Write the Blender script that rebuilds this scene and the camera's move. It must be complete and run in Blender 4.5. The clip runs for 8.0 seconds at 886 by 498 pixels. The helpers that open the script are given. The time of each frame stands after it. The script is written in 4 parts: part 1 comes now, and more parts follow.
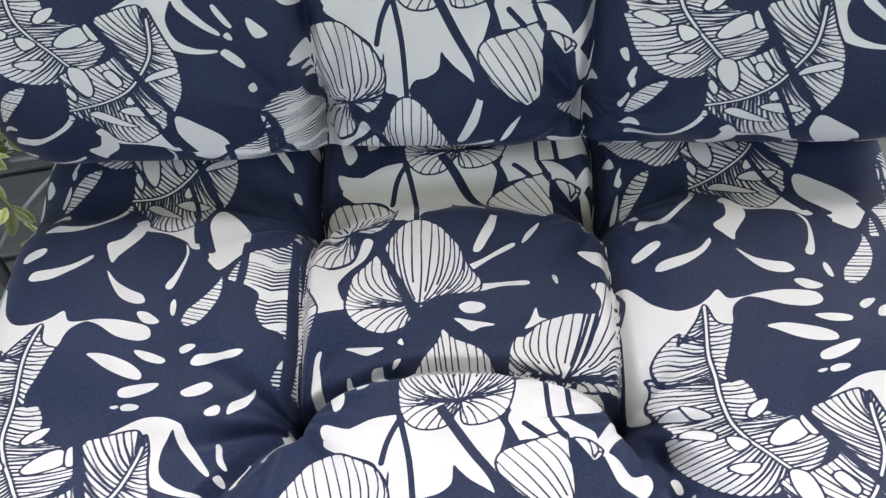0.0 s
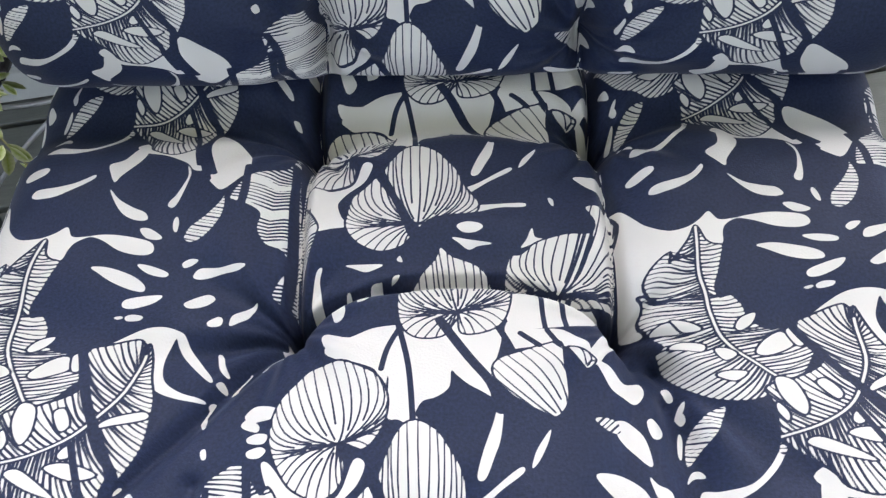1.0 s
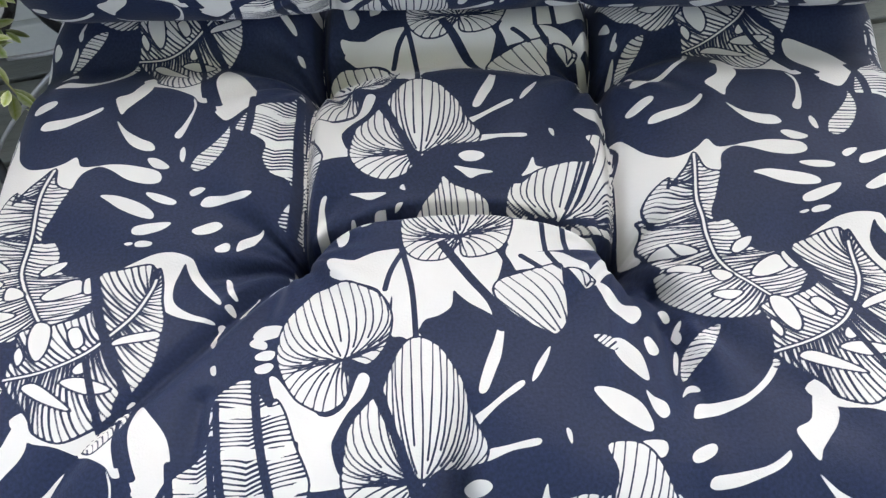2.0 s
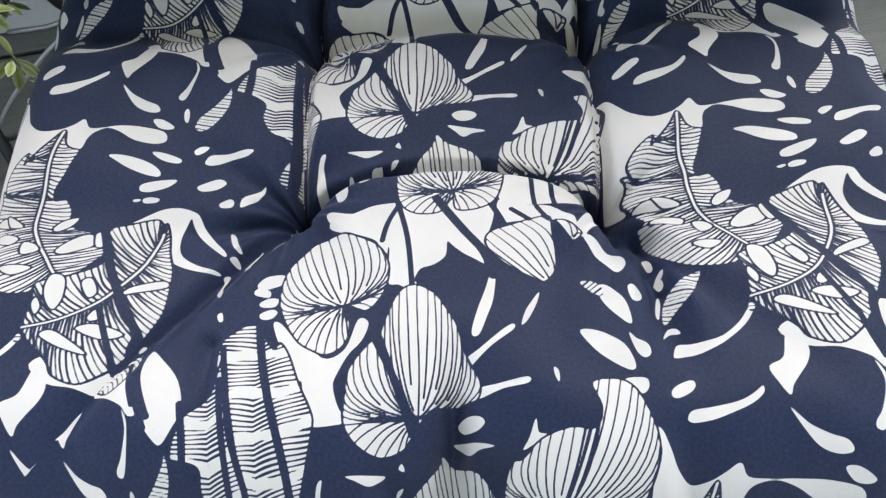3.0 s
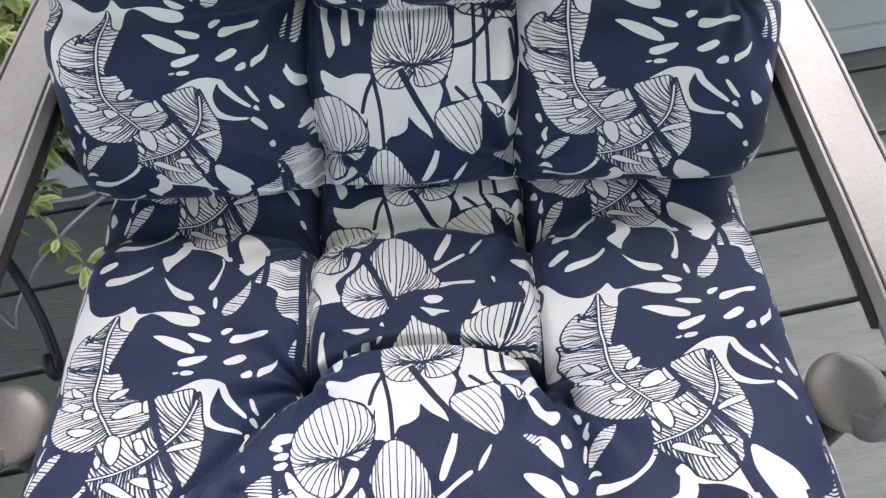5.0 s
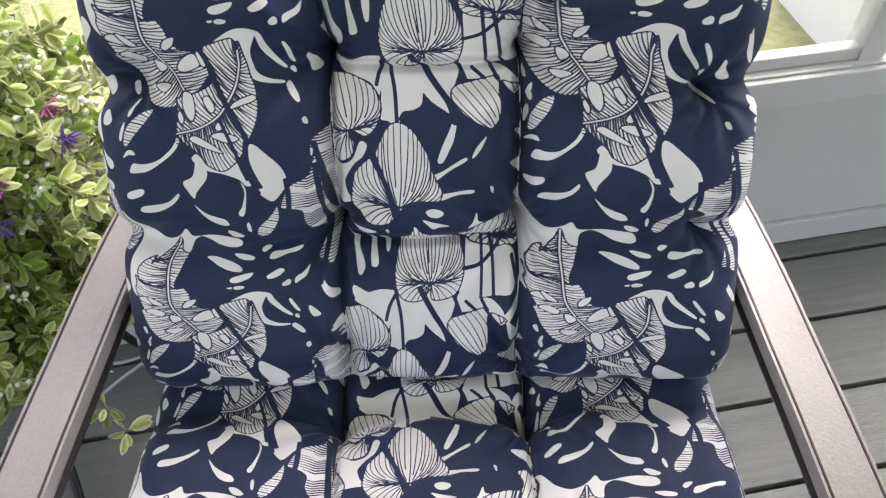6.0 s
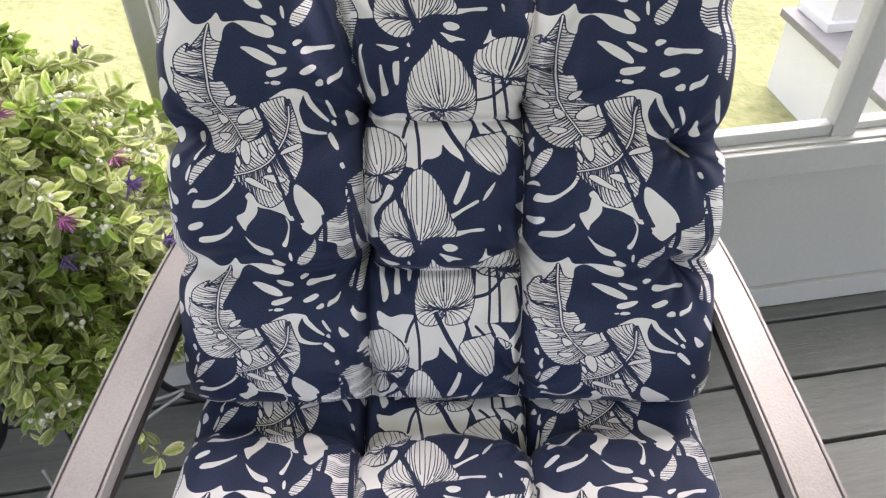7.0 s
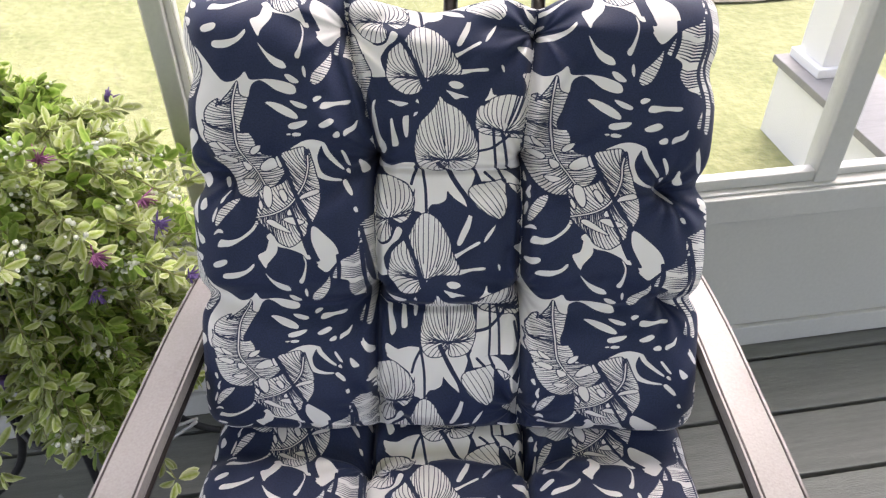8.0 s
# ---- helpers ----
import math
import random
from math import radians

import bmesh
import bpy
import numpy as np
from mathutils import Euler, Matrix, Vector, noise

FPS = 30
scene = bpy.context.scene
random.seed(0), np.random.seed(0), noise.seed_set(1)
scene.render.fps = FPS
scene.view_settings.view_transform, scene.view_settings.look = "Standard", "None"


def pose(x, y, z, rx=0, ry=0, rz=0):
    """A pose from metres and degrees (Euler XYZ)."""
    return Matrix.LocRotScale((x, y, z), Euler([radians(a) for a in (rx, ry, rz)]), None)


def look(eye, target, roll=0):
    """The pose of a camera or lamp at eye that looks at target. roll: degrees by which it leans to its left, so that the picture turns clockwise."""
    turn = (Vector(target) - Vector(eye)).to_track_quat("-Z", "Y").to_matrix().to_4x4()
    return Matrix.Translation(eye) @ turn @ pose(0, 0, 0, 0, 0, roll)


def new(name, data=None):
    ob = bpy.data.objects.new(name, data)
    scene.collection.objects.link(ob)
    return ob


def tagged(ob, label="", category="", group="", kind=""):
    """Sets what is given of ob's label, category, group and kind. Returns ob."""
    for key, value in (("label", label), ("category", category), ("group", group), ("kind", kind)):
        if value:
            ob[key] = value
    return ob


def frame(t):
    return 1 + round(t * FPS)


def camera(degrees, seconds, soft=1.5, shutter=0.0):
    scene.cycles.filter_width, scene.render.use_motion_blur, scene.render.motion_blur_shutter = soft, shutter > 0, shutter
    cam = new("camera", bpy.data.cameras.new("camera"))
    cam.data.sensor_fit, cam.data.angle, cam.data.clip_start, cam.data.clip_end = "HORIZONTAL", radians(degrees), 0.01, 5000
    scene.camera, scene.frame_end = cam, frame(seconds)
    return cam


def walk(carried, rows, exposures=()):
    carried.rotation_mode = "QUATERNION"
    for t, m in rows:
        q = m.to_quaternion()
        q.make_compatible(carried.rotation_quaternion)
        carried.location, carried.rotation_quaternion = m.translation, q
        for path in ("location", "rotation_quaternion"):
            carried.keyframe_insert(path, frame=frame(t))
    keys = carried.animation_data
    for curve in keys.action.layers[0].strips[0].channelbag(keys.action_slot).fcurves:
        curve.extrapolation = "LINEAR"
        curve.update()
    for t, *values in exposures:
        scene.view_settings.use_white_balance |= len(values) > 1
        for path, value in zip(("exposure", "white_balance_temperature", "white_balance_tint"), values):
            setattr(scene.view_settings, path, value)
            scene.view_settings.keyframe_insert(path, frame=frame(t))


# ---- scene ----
cam = camera(60.0, 8.0, soft=1.3)
PATH = [
    (0, (0.021, 0.045, 0.977), (-0.047, 0.985, -0.787), -5.1),
    (0.5, (0.016, 0.026, 0.973), (-0.042, 0.94, -0.805), -4.5),
    (1, (0.015, 0.011, 0.97), (-0.023, 0.908, -0.817), -3.0),
    (1.5, (0.016, 0.001, 0.967), (-0.036, 0.856, -0.84), -4.1),
    (2.8, (0.015, -0.033, 0.975), (-0.027, 0.757, -0.861), -3.9),
    (3, (0.017, -0.035, 0.98), (-0.024, 0.745, -0.861), -4.0),
    (3.5, (0.021, -0.046, 0.992), (-0.012, 0.728, -0.852), -4.1),
    (4, (0.029, -0.063, 1.012), (0.018, 0.748, -0.816), -2.8),
    (4.5, (0.03, -0.066, 1.052), (0.028, 0.83, -0.736), -2.5),
    (5, (0.03, -0.054, 1.106), (0.032, 0.984, -0.604), -2.2),
    (5.2, (0.025, -0.05, 1.131), (0.048, 1.05, -0.54), -1.0),
    (6.3, (0.03, -0.096, 1.254), (0.007, 1.282, -0.195), -1.4),
    (6.5, (0.028, -0.127, 1.269), (0.001, 1.283, -0.15), -1.3),
    (7, (0.02, -0.174, 1.262), (0.0, 1.3, -0.089), -0.7),
    (7.5, (0.016, -0.196, 1.273), (-0.004, 1.318, -0.033), -0.4),
    (8, (0.017, -0.222, 1.308), (-0.005, 1.314, 0.027), -0.3),
]
walk(cam, [(t, look(eye, target, roll)) for t, eye, target, roll in PATH], exposures=[(0.0, 2.06, 6150, 16), (1.5, 1.95, 6150, 14), (3.5, 1.88, 6120, 13), (5.0, 2.02, 6080, 16), (6.5, 2.1, 6450, 21), (8.0, 1.95, 6450, 21)])

# ---- world, sun ----
world = bpy.data.worlds.new("sky")
scene.world = world
world.use_nodes = True
wn = world.node_tree.nodes
sky = wn.new("ShaderNodeTexSky")
sky.sky_type, sky.sun_disc = "NISHITA", False
sky.sun_elevation, sky.sun_rotation = radians(55), radians(20)
sky.dust_density = 4.0
overcast = wn.new("ShaderNodeHueSaturation")
overcast.inputs["Saturation"].default_value = 0.5
world.node_tree.links.new(sky.outputs[0], overcast.inputs["Color"])
world.node_tree.links.new(overcast.outputs[0], wn["Background"].inputs[0])
wn["Background"].inputs[1].default_value = 0.15
sun_data = bpy.data.lights.new("sun", "SUN")
sun_data.energy, sun_data.angle, sun_data.color = 0.35, radians(40), (1.0, 0.96, 0.9)
sun = new("sun", sun_data)
sun.matrix_world = look((2.4, 5.8, 9), (0, 0, 0))

# ---- places ----
DECK, WALL, LAWN = 0.095, 0.80, -0.6
PORCH = pose(0, 0, 0, 0, 0, 9.8)  # the porch's axes: x along the window wall, y out through it
CHAIR_X = 0.015


# ---- helpers for meshes ----
def part(name, bm, material, parent=None, label="", smooth=False):
    me = bpy.data.meshes.new(name)
    bm.to_mesh(me)
    bm.free()
    me.materials.append(material)
    if smooth:
        me.polygons.foreach_set("use_smooth", [True] * len(me.polygons))
    ob = new(name, me)
    if parent:
        ob.parent = parent
    return tagged(ob, label)


def box(bm, x0, x1, y0, y1, z0, z1, bevel=0.0):
    made = bmesh.ops.create_cube(bm, size=1.0, matrix=Matrix.LocRotScale(((x0 + x1) / 2, (y0 + y1) / 2, (z0 + z1) / 2), None, (x1 - x0, y1 - y0, z1 - z0)))
    if bevel:
        edges = list({e for v in made["verts"] for e in v.link_edges})
        bmesh.ops.bevel(bm, geom=edges, offset=bevel, segments=2, affect="EDGES", profile=0.6)
    return bm


def boxed(*a):
    return box(bmesh.new(), *a)


def smooth_line(points, steps):
    """A Catmull-Rom line through the points."""
    p = [Vector(q) for q in points]
    p = [2 * p[0] - p[1]] + p + [2 * p[-1] - p[-2]]
    out = []
    for i in range(1, len(p) - 2):
        a, b, c, d = p[i - 1:i + 3]
        for k in range(steps):
            t = k / steps
            out.append(0.5 * (2 * b + (c - a) * t + (2 * a - 5 * b + 4 * c - d) * t * t + (3 * b - a - 3 * c + d) * t ** 3))
    return out + [p[-2]]


def tube(bm, line, radius, sides=8, taper=1.0):
    rings, side = [], None
    for i, p in enumerate(line):
        d = (line[min(i + 1, len(line) - 1)] - line[max(i - 1, 0)]).normalized()
        if side is None:
            side = d.orthogonal().normalized()
        side = (side - d * side.dot(d)).normalized()
        other = d.cross(side)
        r = radius * (1 + (taper - 1) * i / max(1, len(line) - 1))
        rings.append([bm.verts.new(p + r * (math.cos(2 * math.pi * k / sides) * side + math.sin(2 * math.pi * k / sides) * other)) for k in range(sides)])
    for a, b in zip(rings, rings[1:]):
        for k in range(sides):
            bm.faces.new((a[k], a[(k + 1) % sides], b[(k + 1) % sides], b[k]))
    bm.faces.new(rings[0][::-1])
    bm.faces.new(rings[-1])
    return bm


def thing(name, label, category, group="", at=None):
    ob = new(name)
    ob.empty_display_size = 0.05
    if at is not None:
        ob.matrix_world = at
    return tagged(ob, label, category, group)


# ---- materials ----
def material(name, base, rough=0.5, metal=0.0):
    m = bpy.data.materials.new(name)
    m.use_nodes = True
    b = m.node_tree.nodes["Principled BSDF"]
    b.inputs["Base Color"].default_value = (*base, 1)
    b.inputs["Roughness"].default_value = rough
    b.inputs["Metallic"].default_value = metal
    return m, m.node_tree.nodes, m.node_tree.links, b


def varied(name, dark, light, scale, rough=0.5, metal=0.0, bump=0.0, stretch=(1, 1, 1), fine=8.0, fine_bump=0.0, spread=(0.3, 0.7), per_object=0.0):
    """Two scales of noise between two colours, with relief."""
    m, n, l, b = material(name, light, rough, metal)
    co = n.new("ShaderNodeTexCoord")
    mp = n.new("ShaderNodeMapping")
    mp.inputs["Scale"].default_value = stretch
    l.new(co.outputs["Object"], mp.inputs[0])
    big = n.new("ShaderNodeTexNoise")
    big.inputs["Scale"].default_value, big.inputs["Detail"].default_value = scale, 6
    small = n.new("ShaderNodeTexNoise")
    small.inputs["Scale"].default_value, small.inputs["Detail"].default_value = scale * fine, 4
    l.new(mp.outputs[0], big.inputs["Vector"])
    l.new(mp.outputs[0], small.inputs["Vector"])
    mix = n.new("ShaderNodeMath")
    mix.operation = "MULTIPLY_ADD"
    mix.inputs[1].default_value = 0.5
    l.new(small.outputs["Fac"], mix.inputs[0])
    half = n.new("ShaderNodeMath")
    half.operation = "MULTIPLY"
    half.inputs[1].default_value = 0.5
    l.new(big.outputs["Fac"], half.inputs[0])
    l.new(half.outputs[0], mix.inputs[2])
    last = mix.outputs[0]
    if per_object:
        info = n.new("ShaderNodeObjectInfo")
        add = n.new("ShaderNodeMath")
        add.operation = "MULTIPLY_ADD"
        add.inputs[1].default_value = per_object
        l.new(info.outputs["Random"], add.inputs[0])
        l.new(last, add.inputs[2])
        last = add.outputs[0]
    ramp = n.new("ShaderNodeValToRGB")
    ramp.color_ramp.elements[0].position, ramp.color_ramp.elements[1].position = spread
    ramp.color_ramp.elements[0].color, ramp.color_ramp.elements[1].color = (*dark, 1), (*light, 1)
    l.new(last, ramp.inputs[0])
    l.new(ramp.outputs[0], b.inputs["Base Color"])
    if bump or fine_bump:
        bp = n.new("ShaderNodeBump")
        bp.inputs["Strength"].default_value, bp.inputs["Distance"].default_value = 1.0, bump or fine_bump
        l.new(mix.outputs[0] if bump else small.outputs["Fac"], bp.inputs["Height"])
        l.new(bp.outputs[0], b.inputs["Normal"])
    return m


def fabric():
    """Woven polyester: the print is read from the cloth's own ink value, with a fine weave in the relief."""
    m, n, l, b = material("printed_fabric", (0.8, 0.79, 0.75), 0.62)
    at = n.new("ShaderNodeAttribute")
    at.attribute_name = "ink"
    edge = n.new("ShaderNodeMapRange")
    edge.inputs["From Min"].default_value, edge.inputs["From Max"].default_value = -0.12, 0.12
    l.new(at.outputs["Fac"], edge.inputs["Value"])
    uv = n.new("ShaderNodeAttribute")
    uv.attribute_name = "cloth"
    tint = n.new("ShaderNodeTexNoise")
    tint.inputs["Scale"].default_value, tint.inputs["Detail"].default_value = 9, 5
    l.new(uv.outputs["Vector"], tint.inputs["Vector"])
    navy = n.new("ShaderNodeMix")
    navy.data_type = "RGBA"
    navy.inputs["A"].default_value, navy.inputs["B"].default_value = (0.0062, 0.0128, 0.043, 1), (0.015, 0.0262, 0.075, 1)
    thread = n.new("ShaderNodeTexNoise")
    thread.inputs["Scale"].default_value, thread.inputs["Detail"].default_value = 620, 3
    l.new(uv.outputs["Vector"], thread.inputs["Vector"])
    flecks = n.new("ShaderNodeMapRange")
    flecks.inputs["From Min"].default_value, flecks.inputs["From Max"].default_value = 0.3, 0.7
    l.new(thread.outputs["Fac"], flecks.inputs["Value"])
    l.new(flecks.outputs[0], navy.inputs["Factor"])
    cream = n.new("ShaderNodeMix")
    cream.data_type = "RGBA"
    cream.inputs["A"].default_value, cream.inputs["B"].default_value = (0.70, 0.69, 0.672, 1), (0.76, 0.75, 0.735, 1)
    l.new(tint.outputs["Fac"], cream.inputs["Factor"])
    both = n.new("ShaderNodeMix")
    both.data_type = "RGBA"
    l.new(edge.outputs[0], both.inputs["Factor"])
    l.new(navy.outputs["Result"], both.inputs["A"])
    l.new(cream.outputs["Result"], both.inputs["B"])
    l.new(both.outputs["Result"], b.inputs["Base Color"])
    b.inputs["Specular IOR Level"].default_value = 0.32
    b.inputs["Sheen Weight"].default_value = 0.05
    b.inputs["Sheen Roughness"].default_value = 0.5
    weave = n.new("ShaderNodeTexNoise")
    weave.inputs["Scale"].default_value, weave.inputs["Detail"].default_value = 900, 2
    l.new(uv.outputs["Vector"], weave.inputs["Vector"])
    bp = n.new("ShaderNodeBump")
    bp.inputs["Strength"].default_value, bp.inputs["Distance"].default_value = 0.6, 0.0004
    l.new(weave.outputs["Fac"], bp.inputs["Height"])
    l.new(bp.outputs[0], b.inputs["Normal"])
    return m


def leaf_material(name, green, pale, rough=0.45):
    """Green leaves with a paler rim; every leaf a little different."""
    m, n, l, b = material(name, green, rough)
    at = n.new("ShaderNodeAttribute")
    at.attribute_name = "rim"
    geo = n.new("ShaderNodeNewGeometry")
    hue = n.new("ShaderNodeMapRange")
    hue.inputs["To Min"].default_value, hue.inputs["To Max"].default_value = 0.45, 1.3
    l.new(geo.outputs["Random Per Island"], hue.inputs["Value"])
    noise_ = n.new("ShaderNodeTexNoise")
    noise_.inputs["Scale"].default_value = 180
    add = n.new("ShaderNodeMath")
    add.operation = "MULTIPLY_ADD"
    add.inputs[1].default_value, add.inputs[2].default_value = 0.7, -0.35
    l.new(noise_.outputs["Fac"], add.inputs[0])
    fac = n.new("ShaderNodeMath")
    fac.operation = "ADD"
    fac.use_clamp = True
    l.new(at.outputs["Fac"], fac.inputs[0])
    l.new(add.outputs[0], fac.inputs[1])
    mix = n.new("ShaderNodeMix")
    mix.data_type = "RGBA"
    mix.inputs["A"].default_value, mix.inputs["B"].default_value = (*green, 1), (*pale, 1)
    l.new(fac.outputs[0], mix.inputs["Factor"])
    hs = n.new("ShaderNodeHueSaturation")
    l.new(mix.outputs["Result"], hs.inputs["Color"])
    l.new(hue.outputs[0], hs.inputs["Value"])
    l.new(hs.outputs[0], b.inputs["Base Color"])
    thin = n.new("ShaderNodeBsdfTranslucent")
    l.new(hs.outputs[0], thin.inputs["Color"])
    blend = n.new("ShaderNodeMixShader")
    blend.inputs[0].default_value = 0.45
    l.new(b.outputs[0], blend.inputs[1])
    l.new(thin.outputs[0], blend.inputs[2])
    l.new(blend.outputs[0], n["Material Output"].inputs["Surface"])
    return m


FABRIC = fabric()
BACKING = varied("backing_cloth", (0.03, 0.04, 0.09), (0.045, 0.055, 0.12), 40, 0.8)
# Armrest bronze, paled: part of the sky's reflection is put into its colour.
BRONZE_SHEEN = varied("bronze_coat_with_sheen", (0.225, 0.208, 0.196), (0.3, 0.28, 0.266), 9, 0.45, 0.4, fine_bump=0.00025, fine=40)
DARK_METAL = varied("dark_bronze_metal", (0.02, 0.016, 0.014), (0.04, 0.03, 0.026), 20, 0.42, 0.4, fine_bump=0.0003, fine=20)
IRON = varied("black_wrought_iron", (0.008, 0.008, 0.009), (0.02, 0.02, 0.022), 30, 0.4, 0.3, fine_bump=0.0005)
WIRE = varied("grey_wire", (0.3, 0.3, 0.3), (0.45, 0.45, 0.44), 30, 0.35, 0.6)
DECKING = varied("grey_composite_decking", (0.098, 0.104, 0.091), (0.186, 0.195, 0.174), 6, 0.58, 0, fine_bump=0.0018, stretch=(0.7, 14, 14), fine=9, spread=(0.3, 0.72), per_object=0.12)
GAP = varied("dark_gap", (0.01, 0.01, 0.01), (0.02, 0.02, 0.02), 8, 0.9)
# Indoor whites are greyed: the porch's shade is put into these two colours.
SHADED_WHITE = varied("shaded_white_vinyl", (0.465, 0.475, 0.438), (0.525, 0.535, 0.495), 5, 0.45, 0, fine_bump=0.0002, fine=30)
SHADED_PANEL = varied("shaded_white_panel", (0.44, 0.45, 0.41), (0.5, 0.508, 0.466), 3, 0.55, 0, fine_bump=0.0003, fine=40)
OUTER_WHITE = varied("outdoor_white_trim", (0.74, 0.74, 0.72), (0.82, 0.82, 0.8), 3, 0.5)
CAP_GREY = varied("grey_cap_boards", (0.2, 0.195, 0.185), (0.27, 0.262, 0.25), 8, 0.7, stretch=(1, 12, 1))
GRASS = varied("lawn_grass", (0.165, 0.185, 0.06), (0.31, 0.31, 0.14), 1.6, 0.9, 0, bump=0.03, fine=14, spread=(0.32, 0.66))
MULCH = varied("brown_mulch", (0.13, 0.12, 0.08), (0.27, 0.25, 0.18), 14, 0.95, 0, bump=0.03)
CEILING = varied("white_ceiling_boards", (0.7, 0.7, 0.69), (0.76, 0.76, 0.75), 4, 0.6)
LEAF = leaf_material("variegated_leaf", (0.36, 0.46, 0.07), (0.84, 0.86, 0.58))
LEAF_DARK = leaf_material("green_leaf", (0.19, 0.32, 0.04), (0.46, 0.58, 0.16))
STALK = varied("plant_stem", (0.2, 0.19, 0.07), (0.36, 0.34, 0.16), 60, 0.6)
BUD = varied("white_buds", (0.6, 0.62, 0.5), (0.75, 0.76, 0.68), 90, 0.6)
PETAL = varied("purple_petals", (0.2, 0.045, 0.16), (0.42, 0.15, 0.34), 60, 0.6)
PETAL_BLUE = varied("violet_petals", (0.09, 0.05, 0.2), (0.2, 0.12, 0.36), 60, 0.6)
PIPING = varied("cream_piping", (0.5, 0.49, 0.47), (0.7, 0.69, 0.66), 300, 0.7)
POT = varied("white_resin", (0.6, 0.6, 0.6), (0.7, 0.7, 0.7), 12, 0.5)
SHRUB = leaf_material("shrub_leaf", (0.1, 0.17, 0.03), (0.25, 0.33, 0.08))
GLASS, gn, gl, gb = material("window_glass", (1, 1, 1), 0.0)
gb.inputs["Transmission Weight"].default_value, gb.inputs["IOR"].default_value = 1.0, 1.45

# ---- the cloth's print: one repeat of leaves, 346 x 236 mm ----
CELL_U, CELL_V, GRAIN = 346.0, 236.0, 0.4
INK = np.full((int(CELL_V / GRAIN), int(CELL_U / GRAIN)), -6.0)  # millimetres into the cream; below 0 is navy


def points(text):
    return np.array([[float(c) for c in w.split(",")] for w in text.split()])


def rounded(p, closed=True, steps=4):
    """A curved line through the points."""
    n = len(p)
    get = (lambda i: p[i % n]) if closed else (lambda i: p[min(max(i, 0), n - 1)])
    out = []
    for i in range(n if closed else n - 1):
        a, b, c, d = get(i - 1), get(i), get(i + 1), get(i + 2)
        for k in range(steps):
            t = k / steps
            out.append(0.5 * (2 * b + (c - a) * t + (2 * a - 5 * b + 4 * c - d) * t * t + (3 * b - a - 3 * c + d) * t ** 3))
    return np.array(out if closed else out + [p[-1]])


def patch(p, pad):
    lo, hi = np.floor((p.min(0) - pad) / GRAIN).astype(int), np.ceil((p.max(0) + pad) / GRAIN).astype(int)
    iu, iv = np.arange(lo[0], hi[0]), np.arange(lo[1], hi[1])
    u, v = np.meshgrid(iu * GRAIN, iv * GRAIN)
    return u, v, np.ix_(iv % INK.shape[0], iu % INK.shape[1])


def line_distance(u, v, p, closed):
    """Distance to a line, the place along it of the nearest point, and the side on which it lies."""
    best, along, side, run = np.full(u.shape, 1e9), np.zeros(u.shape), np.zeros(u.shape), 0.0
    inside = np.zeros(u.shape, bool)
    for a, b in zip(p, np.roll(p, -1, 0) if closed else p[1:]):
        e = b - a
        size = max(1e-6, float(np.hypot(*e)))
        t = np.clip(((u - a[0]) * e[0] + (v - a[1]) * e[1]) / size ** 2, 0, 1)
        d = np.hypot(u - a[0] - t * e[0], v - a[1] - t * e[1])
        near = d < best
        best[near] = d[near]
        along[near] = run + t[near] * size
        side[near] = np.sign(e[0] * (v - a[1]) - e[1] * (u - a[0]))[near]
        if closed and a[1] != b[1]:
            inside ^= ((a[1] > v) != (b[1] > v)) & (u < a[0] + (v - a[1]) * e[0] / (b[1] - a[1]))
        run += size
    return (np.where(inside, -best, best) if closed else best), along, side


def add_cream(at, d):
    INK[at] = np.maximum(INK[at], -d)


def add_navy(at, d):
    INK[at] = np.minimum(INK[at], d)


def stripes(phase, gap):
    return np.abs(phase / gap - np.floor(phase / gap) - 0.5) * gap


def print_white(text):
    p = rounded(points(text))
    u, v, at = patch(p, 3)
    add_cream(at, line_distance(u, v, p, True)[0])


def ink_line(p, wide, keep=None):
    """A navy line that thins towards its end; keep: a closed line that holds it in."""
    u, v, at = patch(p, 2)
    d, along, _ = line_distance(u, v, p, False)
    total = max(1e-6, float(np.hypot(*np.diff(p, axis=0).T).sum()))
    d = d - wide * (0.5 - 0.14 * along / total)
    if keep is not None:
        d = np.maximum(d, line_distance(u, v, keep, True)[0])
    add_navy(at, d)


def print_stem(text, wide):
    p = rounded(points(text), False)
    u, v, at = patch(p, wide)
    add_navy(at, line_distance(u, v, p, False)[0] - wide / 2)


def lay_cream(at, d):
    """A leaf hides what lies under it."""
    INK[at] = np.where(d < 0.4, -d, INK[at])


def print_bar(text):
    """A cream bar crossed by thin lines."""
    p = rounded(points(text))
    u, v, at = patch(p, 3)
    d = line_distance(u, v, p, True)[0]
    mid = p.mean(0)
    e = np.linalg.svd(p - mid)[2][0]
    add_cream(at, d)
    phase = (u - mid[0]) * e[0] + (v - mid[1]) * e[1] + 0.4 * (v - mid[1])
    add_navy(at, np.maximum(stripes(phase + 0.5 * np.sin(phase / 1.7), 3.3) - 0.55, d))


def print_pod(text):
    p = rounded(points(text))
    u, v, at = patch(p, 3)
    d = line_distance(u, v, p, True)[0]
    add_cream(at, d)
    add_navy(at, np.abs(d - 0.3) - 0.45)


def resampled(p, n, closed=False):
    if closed:
        p = np.vstack([p, p[:1]])
    run = np.concatenate([[0], np.cumsum(np.hypot(*np.diff(p, axis=0).T))])
    t = np.linspace(0, run[-1], n)
    return np.stack([np.interp(t, run, p[:, 0]), np.interp(t, run, p[:, 1])], -1)


